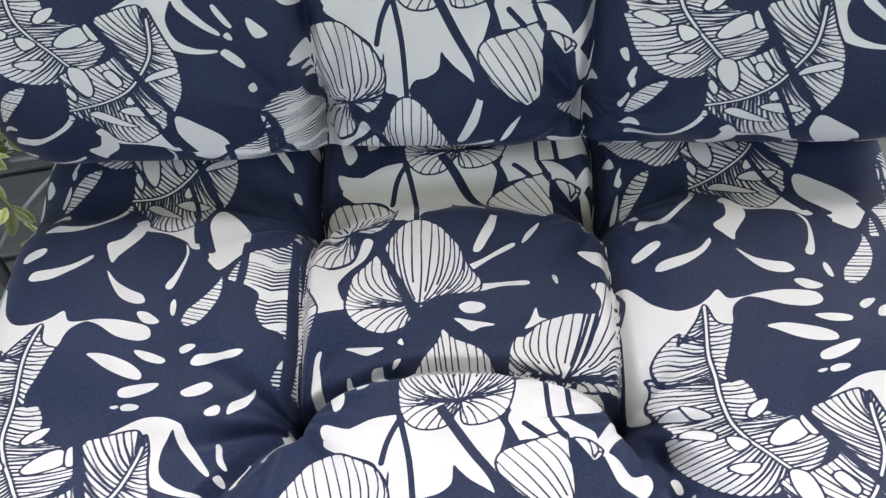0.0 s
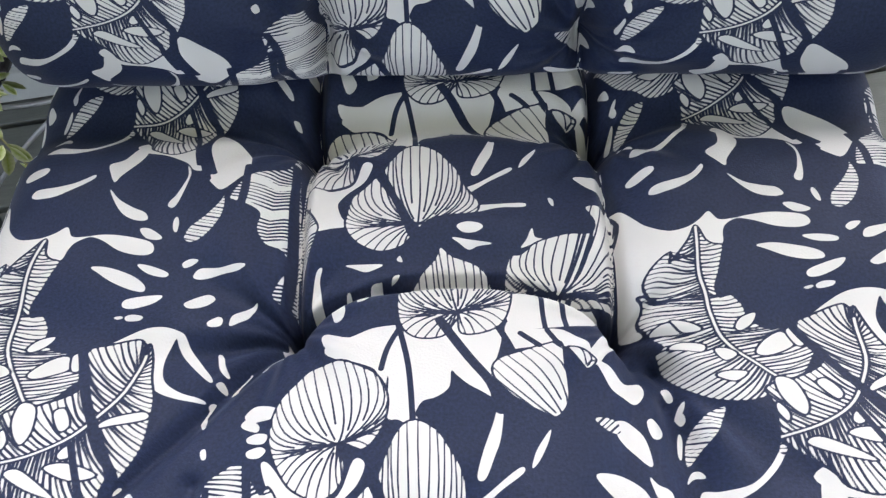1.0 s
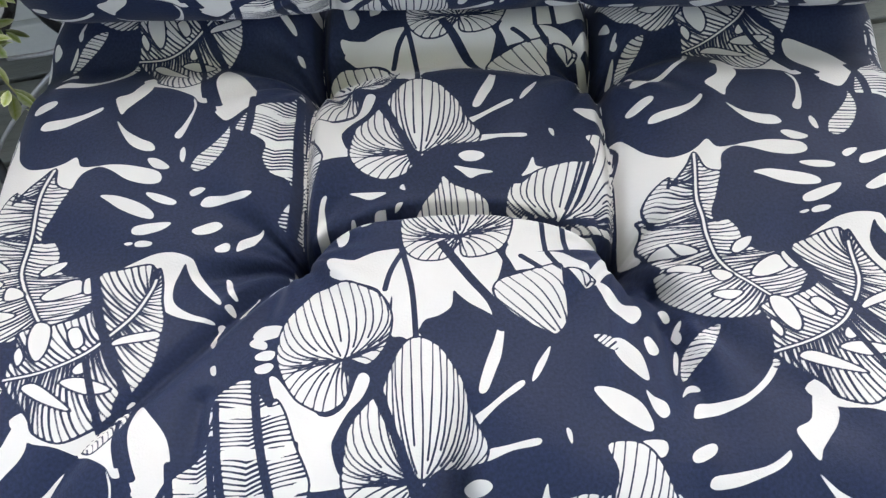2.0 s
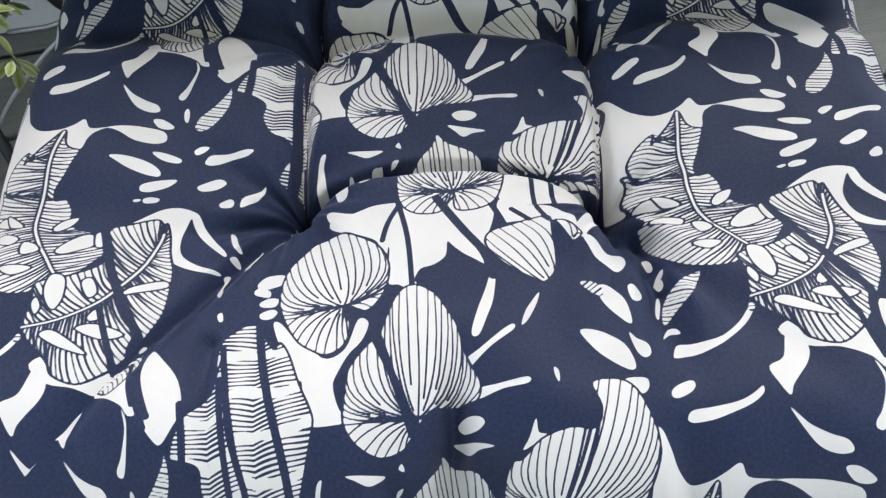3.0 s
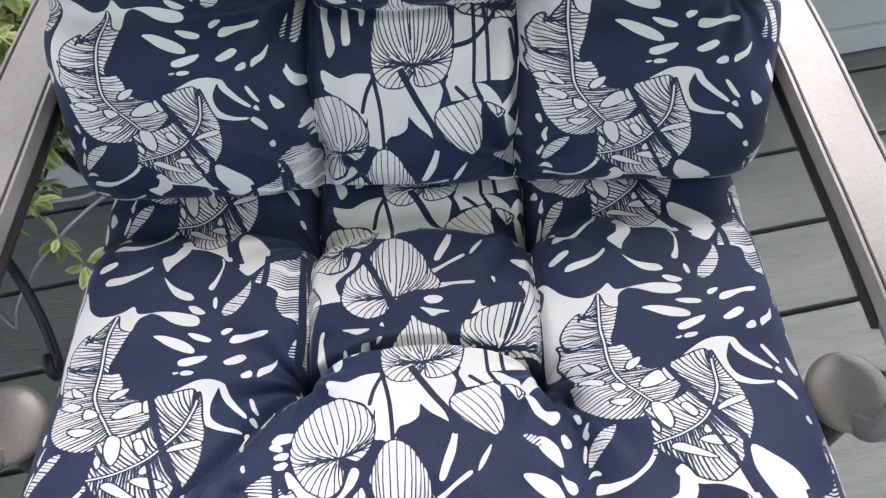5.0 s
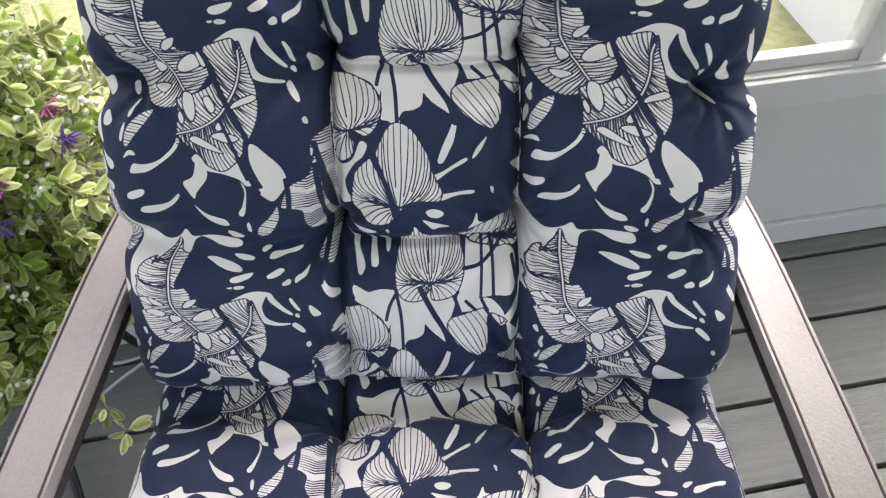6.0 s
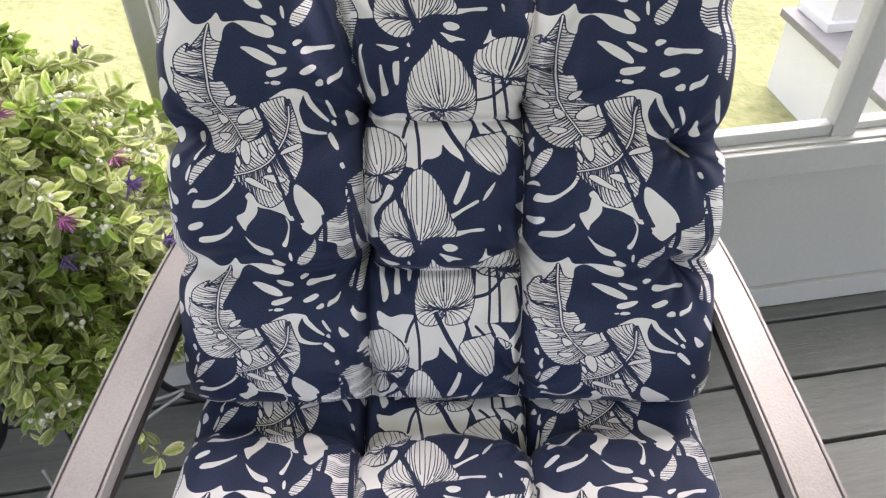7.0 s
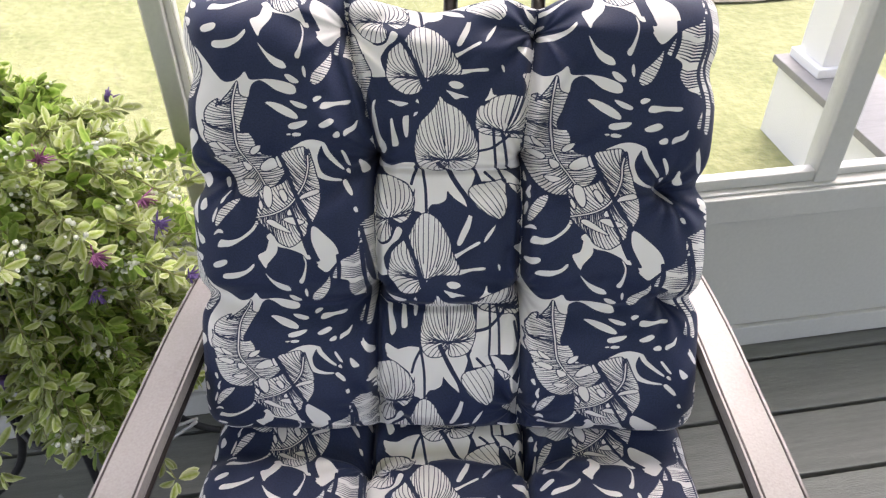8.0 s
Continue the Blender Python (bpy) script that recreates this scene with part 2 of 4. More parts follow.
def bowed(a, b, c, steps=9):
    t = np.linspace(0, 1, steps)[:, None]
    return (1 - t) ** 2 * a + 2 * t * (1 - t) * b + t * t * c


def print_fan(text, centre, tip=None, gap=5.6):
    """A heart-shaped leaf whose veins spread from its base."""
    p, c = rounded(points(text)), points(centre)[0]
    u, v, at = patch(p, 3)
    d = line_distance(u, v, p, True)[0]
    lay_cream(at, d)
    reach = np.hypot(*(p - c).T)
    tip = points(tip)[0] if tip else p[np.argmax(reach)]
    axis = (tip - c) / np.hypot(*(tip - c))
    size = float(np.hypot(*np.diff(np.vstack([p, p[:1]]), axis=0).T).sum())
    for k, end in enumerate(resampled(p, max(8, int(size / gap)), True)[:-1]):
        way = end - c
        far = float(np.hypot(*way))
        if far < 4:
            continue
        out = way - axis * (way @ axis)
        lead = (way @ axis) / far
        bend = c + out * 1.12 + axis * (lead * far * 0.2) if lead > 0 else c + way * 0.6 + axis * 0.3 * far
        line = bowed(c, bend, end)
        sway = np.stack([-way[1], way[0]]) / far
        t = np.linspace(0, 1, len(line))
        line = line + sway * (0.5 * np.sin(7 * t + 2.3 * k) * t)[:, None]
        ink_line(line[(0, 2, 1, 3)[k % 4]:], 1.1, p)
    add_navy(at, np.abs(d) - 0.55)


def print_leaf(text, rib):
    """A lobed leaf with fine curved veins to both sides of a double midrib."""
    p, r = rounded(points(text)), rounded(points(rib), False)
    u, v, at = patch(p, 3)
    d = line_distance(u, v, p, True)[0]
    lay_cream(at, d)
    far = line_distance(u, v, r, False)[0]
    n = len(p)
    first, last = np.argmin(np.hypot(*(p - r[0]).T)), np.argmin(np.hypot(*(p - r[-1]).T))
    for hand in (0, 1):
        span = (last - first) % n if hand == 0 else (first - last) % n
        edge = p[[(first + k) % n if hand == 0 else (first - k) % n for k in range(span + 1)]]
        count = max(6, int(np.hypot(*np.diff(edge, axis=0).T).sum() / 3.0))
        roots, ends = resampled(r, count + 2), resampled(edge, count + 2)
        for k in range(1, count + 1):
            root, end = roots[k], ends[max(0, k - 1)]
            way = end - root
            back = (r[-1] - r[0]) / max(1.0, np.hypot(*(r[-1] - r[0])))
            line = bowed(root, root + way * 0.5 + back * 0.14 * np.hypot(*way), end)
            t = np.linspace(0, 1, len(line))
            line = line + np.outer(np.sin(5 * t + 1.9 * k) * t * (1 - t) * 1.6, back)
            ink_line(line, (1.12, 0.88, 1.2)[k % 3])
    add_navy(at, np.abs(d) - 0.5)
    add_cream(at, np.maximum(far - 0.5, d + 0.3))
    add_navy(at, np.maximum(np.abs(far - 0.95) - 0.4, d))


def print_fern(text):
    """A long leaf of wavy lines that run across it in bundles."""
    p = rounded(points(text))
    u, v, at = patch(p, 3)
    d = line_distance(u, v, p, True)[0]
    lay_cream(at, d)
    mid = p.mean(0)
    phase = v + 0.35 * np.abs(u - mid[0]) + 2.2 * np.sin((u - mid[0]) / 9 + 1) + 0.8 * np.sin(v / 6 + u / 8)
    bundle = 0.5 + 0.5 * np.sin(phase / 3.6 + 0.6 * np.sin(u / 6))
    wide = np.where(bundle > 0.88, -0.2, 0.58 + 0.14 * np.sin(u / 4))
    add_navy(at, np.maximum(stripes(phase, 2.6) - wide, d))
    add_navy(at, np.abs(d) - 0.55)


print_white("320.0,-16.1 328.9,-18.6 334.7,-8.0 339.4,2.8 347.0,10.6 354.6,9.5 360.4,4.6 364.6,-0.3 367.8,6.1 374.2,5.8 380.9,4.4 390.8,4.7 401.7,8.2 403.8,14.9 398.9,17.3 389.3,14.5 381.5,8.4 375.6,6.2 370.4,9.9 368.4,15.2 367.3,22.9 361.6,25.5 354.6,32.9 346.7,41.3 339.0,52.4 334.9,69.3 331.6,70.1 327.6,62.7 326.1,43.0 326.9,13.0 325.3,-10.5")
print_white("34.2,26.6 39.6,25.9 46.3,27.9 53.3,31.8 58.0,36.8 57.8,40.6 51.9,39.5 43.7,35.0 37.9,30.2")
print_white("52.9,23.3 58.6,24.0 65.7,27.2 64.8,30.2 59.4,29.6 55.3,26.9")
print_white("49.5,-0.9 53.8,-1.2 59.9,4.3 57.6,6.5 52.9,5.1")
print_white("50.8,47.3 53.7,45.0 63.2,42.0 65.9,42.5 62.6,47.3 55.7,51.0 51.3,50.5")
print_white("53.0,55.9 55.9,54.4 60.0,55.3 58.8,57.7 53.9,58.3")
print_white("48.4,56.5 51.2,55.6 52.2,56.6 50.0,57.7")
print_white("74.7,45.9 78.0,42.3 83.6,38.6 86.5,41.2 83.1,45.8 77.3,48.3")
print_white("76.1,27.1 78.6,23.1 86.6,22.4 97.4,20.4 95.6,24.6 87.9,25.8 80.3,29.4 76.7,29.4")
print_white("70.6,20.5 73.4,17.5 77.1,17.9 75.3,21.0 71.9,23.3")
print_white("85.0,55.3 88.5,51.4 90.6,52.5 90.2,56.7 86.2,58.0")
print_white("93.7,56.2 94.0,50.2 99.1,46.2 102.8,40.3 102.8,43.0 101.1,49.7 97.2,53.3")
print_white("30.8,-29.4 36.8,-21.2 43.6,-16.0 49.2,-13.1 51.3,-8.0 46.9,-6.8 40.8,-10.2 35.6,-18.4")
print_white("61.2,-51.9 63.2,-43.9 63.1,-37.1 60.9,-27.0 58.5,-21.6 58.5,-18.3 60.8,-17.2 62.4,-21.2 63.7,-29.6 64.4,-38.3 64.0,-45.9")
print_white("25.8,-50.4 31.8,-56.0 35.2,-71.5 40.7,-61.5 39.9,-53.2 35.6,-45.3 32.9,-40.1 31.5,-35.0 28.2,-41.6")
print_white("66.8,-68.8 69.5,-85.6 79.0,-77.3 87.9,-64.6 90.7,-49.1 87.1,-40.5 81.1,-31.4 76.4,-34.7 70.5,-44.7 67.0,-56.0")
print_white("32.2,-71.7 42.4,-79.3 55.2,-75.8 65.1,-65.7 68.9,-49.9 64.9,-47.7 60.7,-53.7 51.1,-59.2 40.7,-61.5")
print_bar("68.8,2.5 70.4,-4.4 76.4,-13.0 81.1,-21.5 82.5,-26.2 83.5,-18.9 82.6,-9.7 78.2,1.0 73.1,6.1 69.6,5.2")
print_white("63.5,-1.6 62.7,-7.7 63.8,-10.8 65.2,-6.5 65.2,0.1")
print_white("48.5,74.0 56.0,66.6 62.8,62.0 69.9,60.9 76.6,63.3 78.5,66.4 80.5,72.0 86.1,80.6 92.1,89.1 91.9,91.9 86.4,86.5 78.7,77.1 75.8,70.8 74.8,66.7 73.3,70.8 71.8,78.7 73.0,88.0 76.2,94.6 83.0,99.5 90.3,101.6 90.3,103.5 82.3,103.0 74.3,100.0 71.0,95.1 67.4,81.5 65.1,71.6 58.7,70.3")
print_white("89.9,72.8 91.8,72.2 96.7,83.4 97.8,87.0 96.7,87.3 93.9,83.1")
print_white("104.1,87.7 104.2,81.3 110.9,89.7 112.2,94.0 107.1,95.7")
print_white("93.8,92.2 95.6,90.2 97.0,92.9 97.2,96.2 95.1,94.9")
print_white("91.9,103.9 94.3,102.1 99.5,110.5 101.1,116.7 98.9,116.7 93.3,108.0")
print_white("112.9,41.6 113.0,54.0 125.5,77.9 120.5,78.2 111.1,58.6")
print_white("121.0,111.0 126.2,106.5 138.2,111.2 139.9,114.3 135.0,117.0 126.3,116.8 121.6,114.5")
print_white("119.5,117.2 122.4,114.7 129.3,119.2 129.1,123.4 121.7,120.2")
print_white("124.2,126.1 129.1,124.2 134.9,126.1 133.1,130.6 125.6,129.3")
print_white("125.3,133.9 131.7,132.2 135.0,134.7 132.0,138.2 126.6,137.6")
print_white("101.8,131.3 104.0,129.8 105.4,135.3 103.3,135.7")
print_white("340.6,176.6 343.3,170.1 349.2,170.2 357.3,167.2 365.5,157.9 369.6,150.3 370.6,153.2 366.8,160.5 359.2,169.3 351.5,176.3 345.5,178.1 341.1,178.7")
print_bar("369.4,150.2 371.0,144.8 372.5,144.4 372.1,149.4 370.6,153.2")
print_white("336.4,199.1 339.1,195.9 345.7,192.8 347.7,194.8 346.1,199.0 340.7,202.5 336.9,202.4")
print_white("343.5,213.3 345.6,209.8 353.6,208.0 361.8,204.2 367.5,196.6 368.5,196.3 368.2,199.9 363.6,207.2 355.3,214.2 347.4,216.3 344.1,215.3")
print_white("337.2,166.0 340.5,159.4 343.8,158.6 345.3,162.4 341.2,162.7")
print_bar("339.3,-318.1 341.6,-332.5 346.9,-342.9 354.4,-346.9 352.1,-338.0 346.4,-327.1 341.4,-317.5")
print_white("336.5,-323.9 339.3,-336.5 340.0,-331.0 337.8,-320.7")
print_white("338.9,-344.1 340.6,-351.2 342.6,-354.4 341.4,-347.7")
print_white("145.4,147.6 159.7,165.2 171.3,160.7 177.3,142.9 182.9,145.6 179.8,156.1 173.1,164.3 167.4,176.1 166.2,182.7 169.1,194.0 173.3,200.6 163.5,203.0 155.1,202.5 152.8,196.3 151.1,180.0")
print_white("133.4,142.0 137.1,141.7 144.0,151.1 151.0,162.7 151.6,176.6 148.7,176.5 143.3,162.0 138.1,155.9")
print_white("171.5,-7.4 180.7,-7.3 190.9,-5.7 186.9,-2.6 182.1,-1.4 175.9,-4.9")
print_white("185.1,21.3 185.5,11.0 189.9,8.7 191.0,10.4 190.2,31.1 187.2,33.1")
print_white("173.8,43.6 172.8,17.6 175.0,14.1 176.5,24.7 180.7,42.8 175.7,47.3")
print_white("195.5,8.7 196.8,4.5 199.9,3.6 198.3,7.0 195.6,9.2")
print_white("197.9,-8.4 199.7,-11.3 201.0,-6.4")
print_white("157.3,-3.8 160.0,-6.3 158.6,2.5 160.1,14.6 162.5,33.8 168.0,50.8 161.9,57.1 155.3,23.6 155.5,8.7")
print_white("228.8,-31.9 233.7,-34.5 240.4,-32.7 242.5,-29.2 238.4,-26.0 232.2,-26.7")
print_white("226.3,-23.6 235.2,-20.9 247.5,-16.8 240.0,-15.7 235.0,-13.7 230.2,-18.8")
print_white("236.2,193.9 237.3,188.8 249.2,187.2 264.1,184.9 264.6,188.4 252.2,190.0 241.7,193.6")
print_white("232.3,171.5 240.8,166.0 256.3,153.6 258.3,156.4 246.7,165.2 239.1,172.4 235.0,175.8")
print_white("197.3,66.4 213.6,62.8 230.2,62.2 246.4,70.6 250.2,76.0 247.5,89.1 244.0,96.5 246.0,104.1 249.8,116.5 248.3,135.6 244.8,146.7 240.3,158.0 236.4,156.7 239.7,142.5 244.8,127.4 246.6,117.1 242.1,112.0 232.7,105.6 227.1,99.9 224.2,96.9 223.2,106.5 216.8,111.4 209.8,113.3 206.7,119.7 208.1,123.7 202.7,125.2 198.1,122.8 192.4,120.3 193.0,99.2 190.8,90.7 191.2,81.9 195.8,73.5")
print_white("159.4,77.8 174.8,70.4 185.8,65.5 200.7,64.8 207.9,68.2 198.3,83.5 192.9,95.0 190.9,106.4 188.3,98.4 185.1,92.5 175.7,88.4 165.7,84.9")
print_white("253.1,67.2 266.3,71.8 282.8,72.9 295.0,83.6 292.9,89.9 278.4,84.1 258.9,84.5 253.2,83.9")
print_white("299.1,92.3 305.6,99.0 312.2,107.4 322.5,104.4 324.0,111.0 318.0,119.3 311.1,116.7 304.3,112.3 300.4,101.5")
print_white("304.4,131.5 311.6,130.7 318.7,139.1 320.8,154.2 318.8,156.1 313.1,148.8 305.3,139.6")
print_bar("294.8,128.9 299.7,128.9 306.2,131.9 306.6,137.6 300.8,136.6 295.7,131.7")
print_white("321.4,130.8 324.8,128.9 329.3,136.3 326.6,140.8 322.7,139.9")
print_white("292.8,159.1 305.5,160.6 315.3,168.9 319.5,182.6 316.6,185.1 308.6,179.0 298.6,168.9")
print_white("318.1,161.7 321.5,166.4 327.3,170.1 328.3,175.9 324.5,178.6 320.6,173.8")
print_white("335.9,108.8 338.7,107.0 339.8,115.2 337.8,115.1")
print_white("339.2,127.4 341.3,124.3 341.8,129.3 340.5,131.6")
print_white("313.3,190.3 323.4,190.5 325.2,195.0 322.6,198.9 318.4,197.8")
print_white("262.5,153.9 264.4,146.2 267.7,140.0 272.7,133.2 270.9,140.7 266.2,150.3")
print_white("277.9,180.3 280.4,182.8 280.3,189.3 278.2,184.8")
print_white("262.0,222.6 265.1,216.4 268.3,207.0 269.6,214.2 273.7,216.3 267.9,219.9")
print_white("257.5,-453.9 268.8,-458.3 282.7,-448.5 301.0,-437.6 303.0,-407.9 284.3,-401.8 259.7,-400.8 253.0,-409.2 256.9,-428.1")
print_white("157.8,-169.7 172.4,-164.3 190.7,-169.9 197.0,-157.8 187.9,-144.6 178.7,-153.4 161.1,-157.3")
print_white("299.3,95.7 305.5,87.7 325.0,68.3 316.9,60.0 294.9,88.3 292.7,92.2")
print_leaf("357.9,8.9 360.4,19.1 363.1,22.5 367.3,24.3 366.2,30.3 363.9,40.7 360.9,51.2 361.8,58.2 365.7,56.4 369.7,63.6 371.2,72.3 376.6,78.7 386.4,79.4 394.6,78.9 393.6,91.9 388.9,102.8 383.8,111.4 379.6,115.0 375.6,119.0 368.1,122.5 360.1,123.8 350.4,119.5 341.9,107.9 337.8,91.0 336.4,85.0 338.5,82.8 334.9,72.6 332.2,63.0 333.6,56.3 332.0,48.5 336.6,52.9 340.8,55.3 335.3,50.5 334.4,41.9 338.6,32.9 345.3,26.9 344.4,34.0 353.2,19.6", "357.9,8.9 356.1,31.3 356.5,52.3 357.3,74.8 362.5,88.6 368.7,99.6 373.9,108.6 379.2,115.3")
print_leaf("24.1,143.9 24.8,129.8 23.6,122.4 24.1,115.5 35.9,111.3 46.9,103.0 44.8,89.7 42.8,77.2 49.5,72.9 58.6,68.9 62.3,69.3 64.0,74.2 65.4,71.1 69.8,90.7 73.5,103.2 74.7,115.2 74.7,129.9 70.6,143.9 66.6,154.3 63.0,162.2 57.7,169.7 51.0,174.7 41.9,170.3 38.0,162.4 29.4,152.3", "64.3,77.4 62.9,100.8 56.7,118.1 49.5,130.1 37.8,138.9 24.1,143.9")
print_pod("24.9,93.1 29.2,86.4 36.5,81.8 39.8,90.0 31.8,95.5 26.4,96.0")
print_pod("38.3,81.5 41.5,80.1 43.7,89.8 40.7,90.7")
print_pod("19.2,77.5 22.1,71.9 28.0,69.5 26.0,75.7 21.3,79.7")
print_pod("-10.5,73.1 -5.5,69.3 4.1,74.6 1.5,77.8")
print_pod("-5.7,85.8 -0.6,82.1 7.4,85.9 4.4,90.6")
print_pod("27.6,119.4 28.2,110.8 34.1,113.0 36.3,125.6 34.4,132.9 30.4,128.1")
print_pod("41.7,115.8 45.3,113.4 49.1,122.0 46.3,125.3")
print_pod("58.2,122.5 61.4,117.0 71.5,111.7 73.4,115.4 62.9,120.5")
print_pod("48.9,137.4 51.2,132.8 54.3,136.9 50.7,139.7")
print_pod("32.4,148.0 36.4,145.1 45.0,151.2 52.4,158.7 41.6,154.8")
print_pod("45.9,144.4 52.8,141.4 62.9,145.8 55.6,149.6")
print_pod("25.1,129.9 26.0,125.5 28.9,131.2 27.9,135.9")
print_pod("356.5,89.2 361.1,89.6 363.9,94.1 358.4,97.5")
print_pod("342.2,68.4 348.3,72.3 352.6,77.2 346.1,76.5")
print_pod("353.0,107.7 359.1,105.3 364.9,106.5 359.0,112.1")
print_fern("105.7,152.0 115.0,142.6 121.3,140.0 126.3,143.2 134.5,157.1 138.0,153.9 143.3,162.0 149.6,179.8 155.3,193.4 156.7,202.6 152.5,222.5 148.1,239.3 143.8,248.0 118.2,244.9 115.5,235.6 103.6,228.5 101.9,219.6 104.2,205.3 106.1,190.6 106.4,174.2")
print_fern("84.9,-25.1 87.5,-36.2 92.8,-46.6 104.5,-55.9 109.6,-75.0 119.6,-12.3 120.8,38.1 114.0,39.5 109.5,38.1 108.0,33.2 111.5,18.9 110.2,6.9 102.7,4.0 98.1,-6.1 98.3,-16.9 94.2,-20.9 87.8,-22.7")
print_fan("275.9,263.2 260.9,260.7 254.0,254.3 253.3,242.6 256.3,229.0 262.1,227.1 270.8,218.1 285.4,213.6 297.8,214.9 301.0,204.1 296.9,190.4 309.1,189.0 318.5,196.0 326.3,213.0 329.6,228.3 328.1,240.4 324.5,252.4 321.3,264.7 309.8,267.8 291.1,265.0", "280.8,258.1", "289.7,214.2")
print_fan("169.3,135.9 173.0,143.1 172.5,153.6 168.4,160.5 161.2,163.5 153.7,160.0 146.7,154.1 139.5,141.3 135.4,127.0 137.5,111.7 143.7,100.1 153.5,87.3 165.8,85.6 177.2,89.9 187.4,96.5 192.9,108.7 192.0,122.3 187.7,132.1 181.2,137.6 172.6,134.6", "169.3,133.6")
print_fan("205.1,-24.9 199.7,-18.0 188.8,-15.6 177.4,-22.8 171.3,-33.5 171.3,-45.9 173.5,-63.4 182.4,-76.5 188.5,-82.4 191.5,-91.6 198.1,-107.8 206.6,-112.8 217.0,-106.3 223.7,-95.2 229.1,-84.3 234.1,-65.5 240.4,-51.7 239.3,-42.2 232.2,-41.1 222.6,-40.8 214.5,-38.2", "208.6,-34.6")
print_fan("227.5,-408.7 229.5,-399.3 240.8,-399.0 251.3,-405.3 256.4,-422.4 255.1,-439.5 250.7,-451.9 244.1,-466.4 237.5,-475.0 226.4,-481.8 220.4,-488.7 217.4,-479.7 210.4,-468.4 201.9,-456.8 197.7,-442.4 195.4,-424.6 198.2,-406.5 206.6,-397.3 219.5,-397.8 225.0,-405.4", "227.6,-413.7")
print_fan("276.2,126.2 267.0,122.2 257.7,116.3 248.6,107.2 244.7,96.5 249.1,89.6 260.5,86.1 272.0,82.8 280.7,81.4 281.3,93.6 283.1,105.5 282.6,117.7", "280.0,129.2")
print_fan("283.2,86.0 292.9,88.0 299.1,92.3 292.6,98.1", "292.8,97.5")
print_stem("40.6,77.1 48.1,98.7 54.1,114.6 62.8,135.2 67.3,145.5 66.4,154.4 66.8,168.1 71.9,184.7 73.8,189.4", 3.6)
print_stem("52.0,131.7 55.7,143.7 60.4,159.3 62.8,171.2 65.9,182.5", 2.4)
print_stem("108.3,-63.5 112.5,-13.4 113.7,27.6 111.5,58.8", 3.4)
print_stem("89.7,-51.9 90.8,-34.0 90.4,-21.8", 3.4)
print_stem("63.1,-71.3 67.3,-56.2 72.3,-40.7", 3.2)
print_stem("108.0,153.0 112.4,178.8 115.3,204.2 120.8,230.5 121.2,244.8", 3.4)
print_stem("126.1,141.5 130.1,166.9 137.6,200.5 142.1,224.4 144.3,247.4", 4.2)
print_stem("187.3,-84.6 195.7,-58.8 203.0,-34.7 205.1,-27.0", 3.6)
print_stem("186.9,157.1 198.2,183.3 206.7,205.2 213.8,214.9", 3.6)
print_stem("196.7,64.8 202.7,92.5 205.2,122.6", 3.0)
print_stem("218.3,63.0 233.0,88.6 243.8,104.8 248.7,121.1", 5.0)
print_stem("249.1,70.7 252.7,78.3 255.7,85.8", 3.4)
print_stem("189.0,92.9 191.7,80.1 197.3,67.2", 3.0)
print_stem("260.0,74.5 269.4,83.3", 3.0)
print_stem("274.2,73.2 280.2,83.7", 3.0)
print_stem("270.2,-452.5 271.9,-428.0 273.3,-401.2", 2.8)
print_stem("277.9,-451.6 282.0,-430.4 285.0,-400.8", 3.0)
print_stem("256.3,-426.3 269.0,-430.3 278.5,-438.2 285.7,-446.5", 3.0)
print_stem("299.2,-198.6 304.6,-178.9", 3.2)


def ink_at(u, v):
    """The print at u, v millimetres; it repeats across and down."""
    h, w = INK.shape
    x, y = u / GRAIN, v / GRAIN
    x0, y0 = np.floor(x).astype(int), np.floor(y).astype(int)
    fx, fy = x - x0, y - y0
    g = lambda i, j: INK[j % h, i % w]
    return (g(x0, y0) * (1 - fx) + g(x0 + 1, y0) * fx) * (1 - fy) + (g(x0, y0 + 1) * (1 - fx) + g(x0 + 1, y0 + 1) * fx) * fy


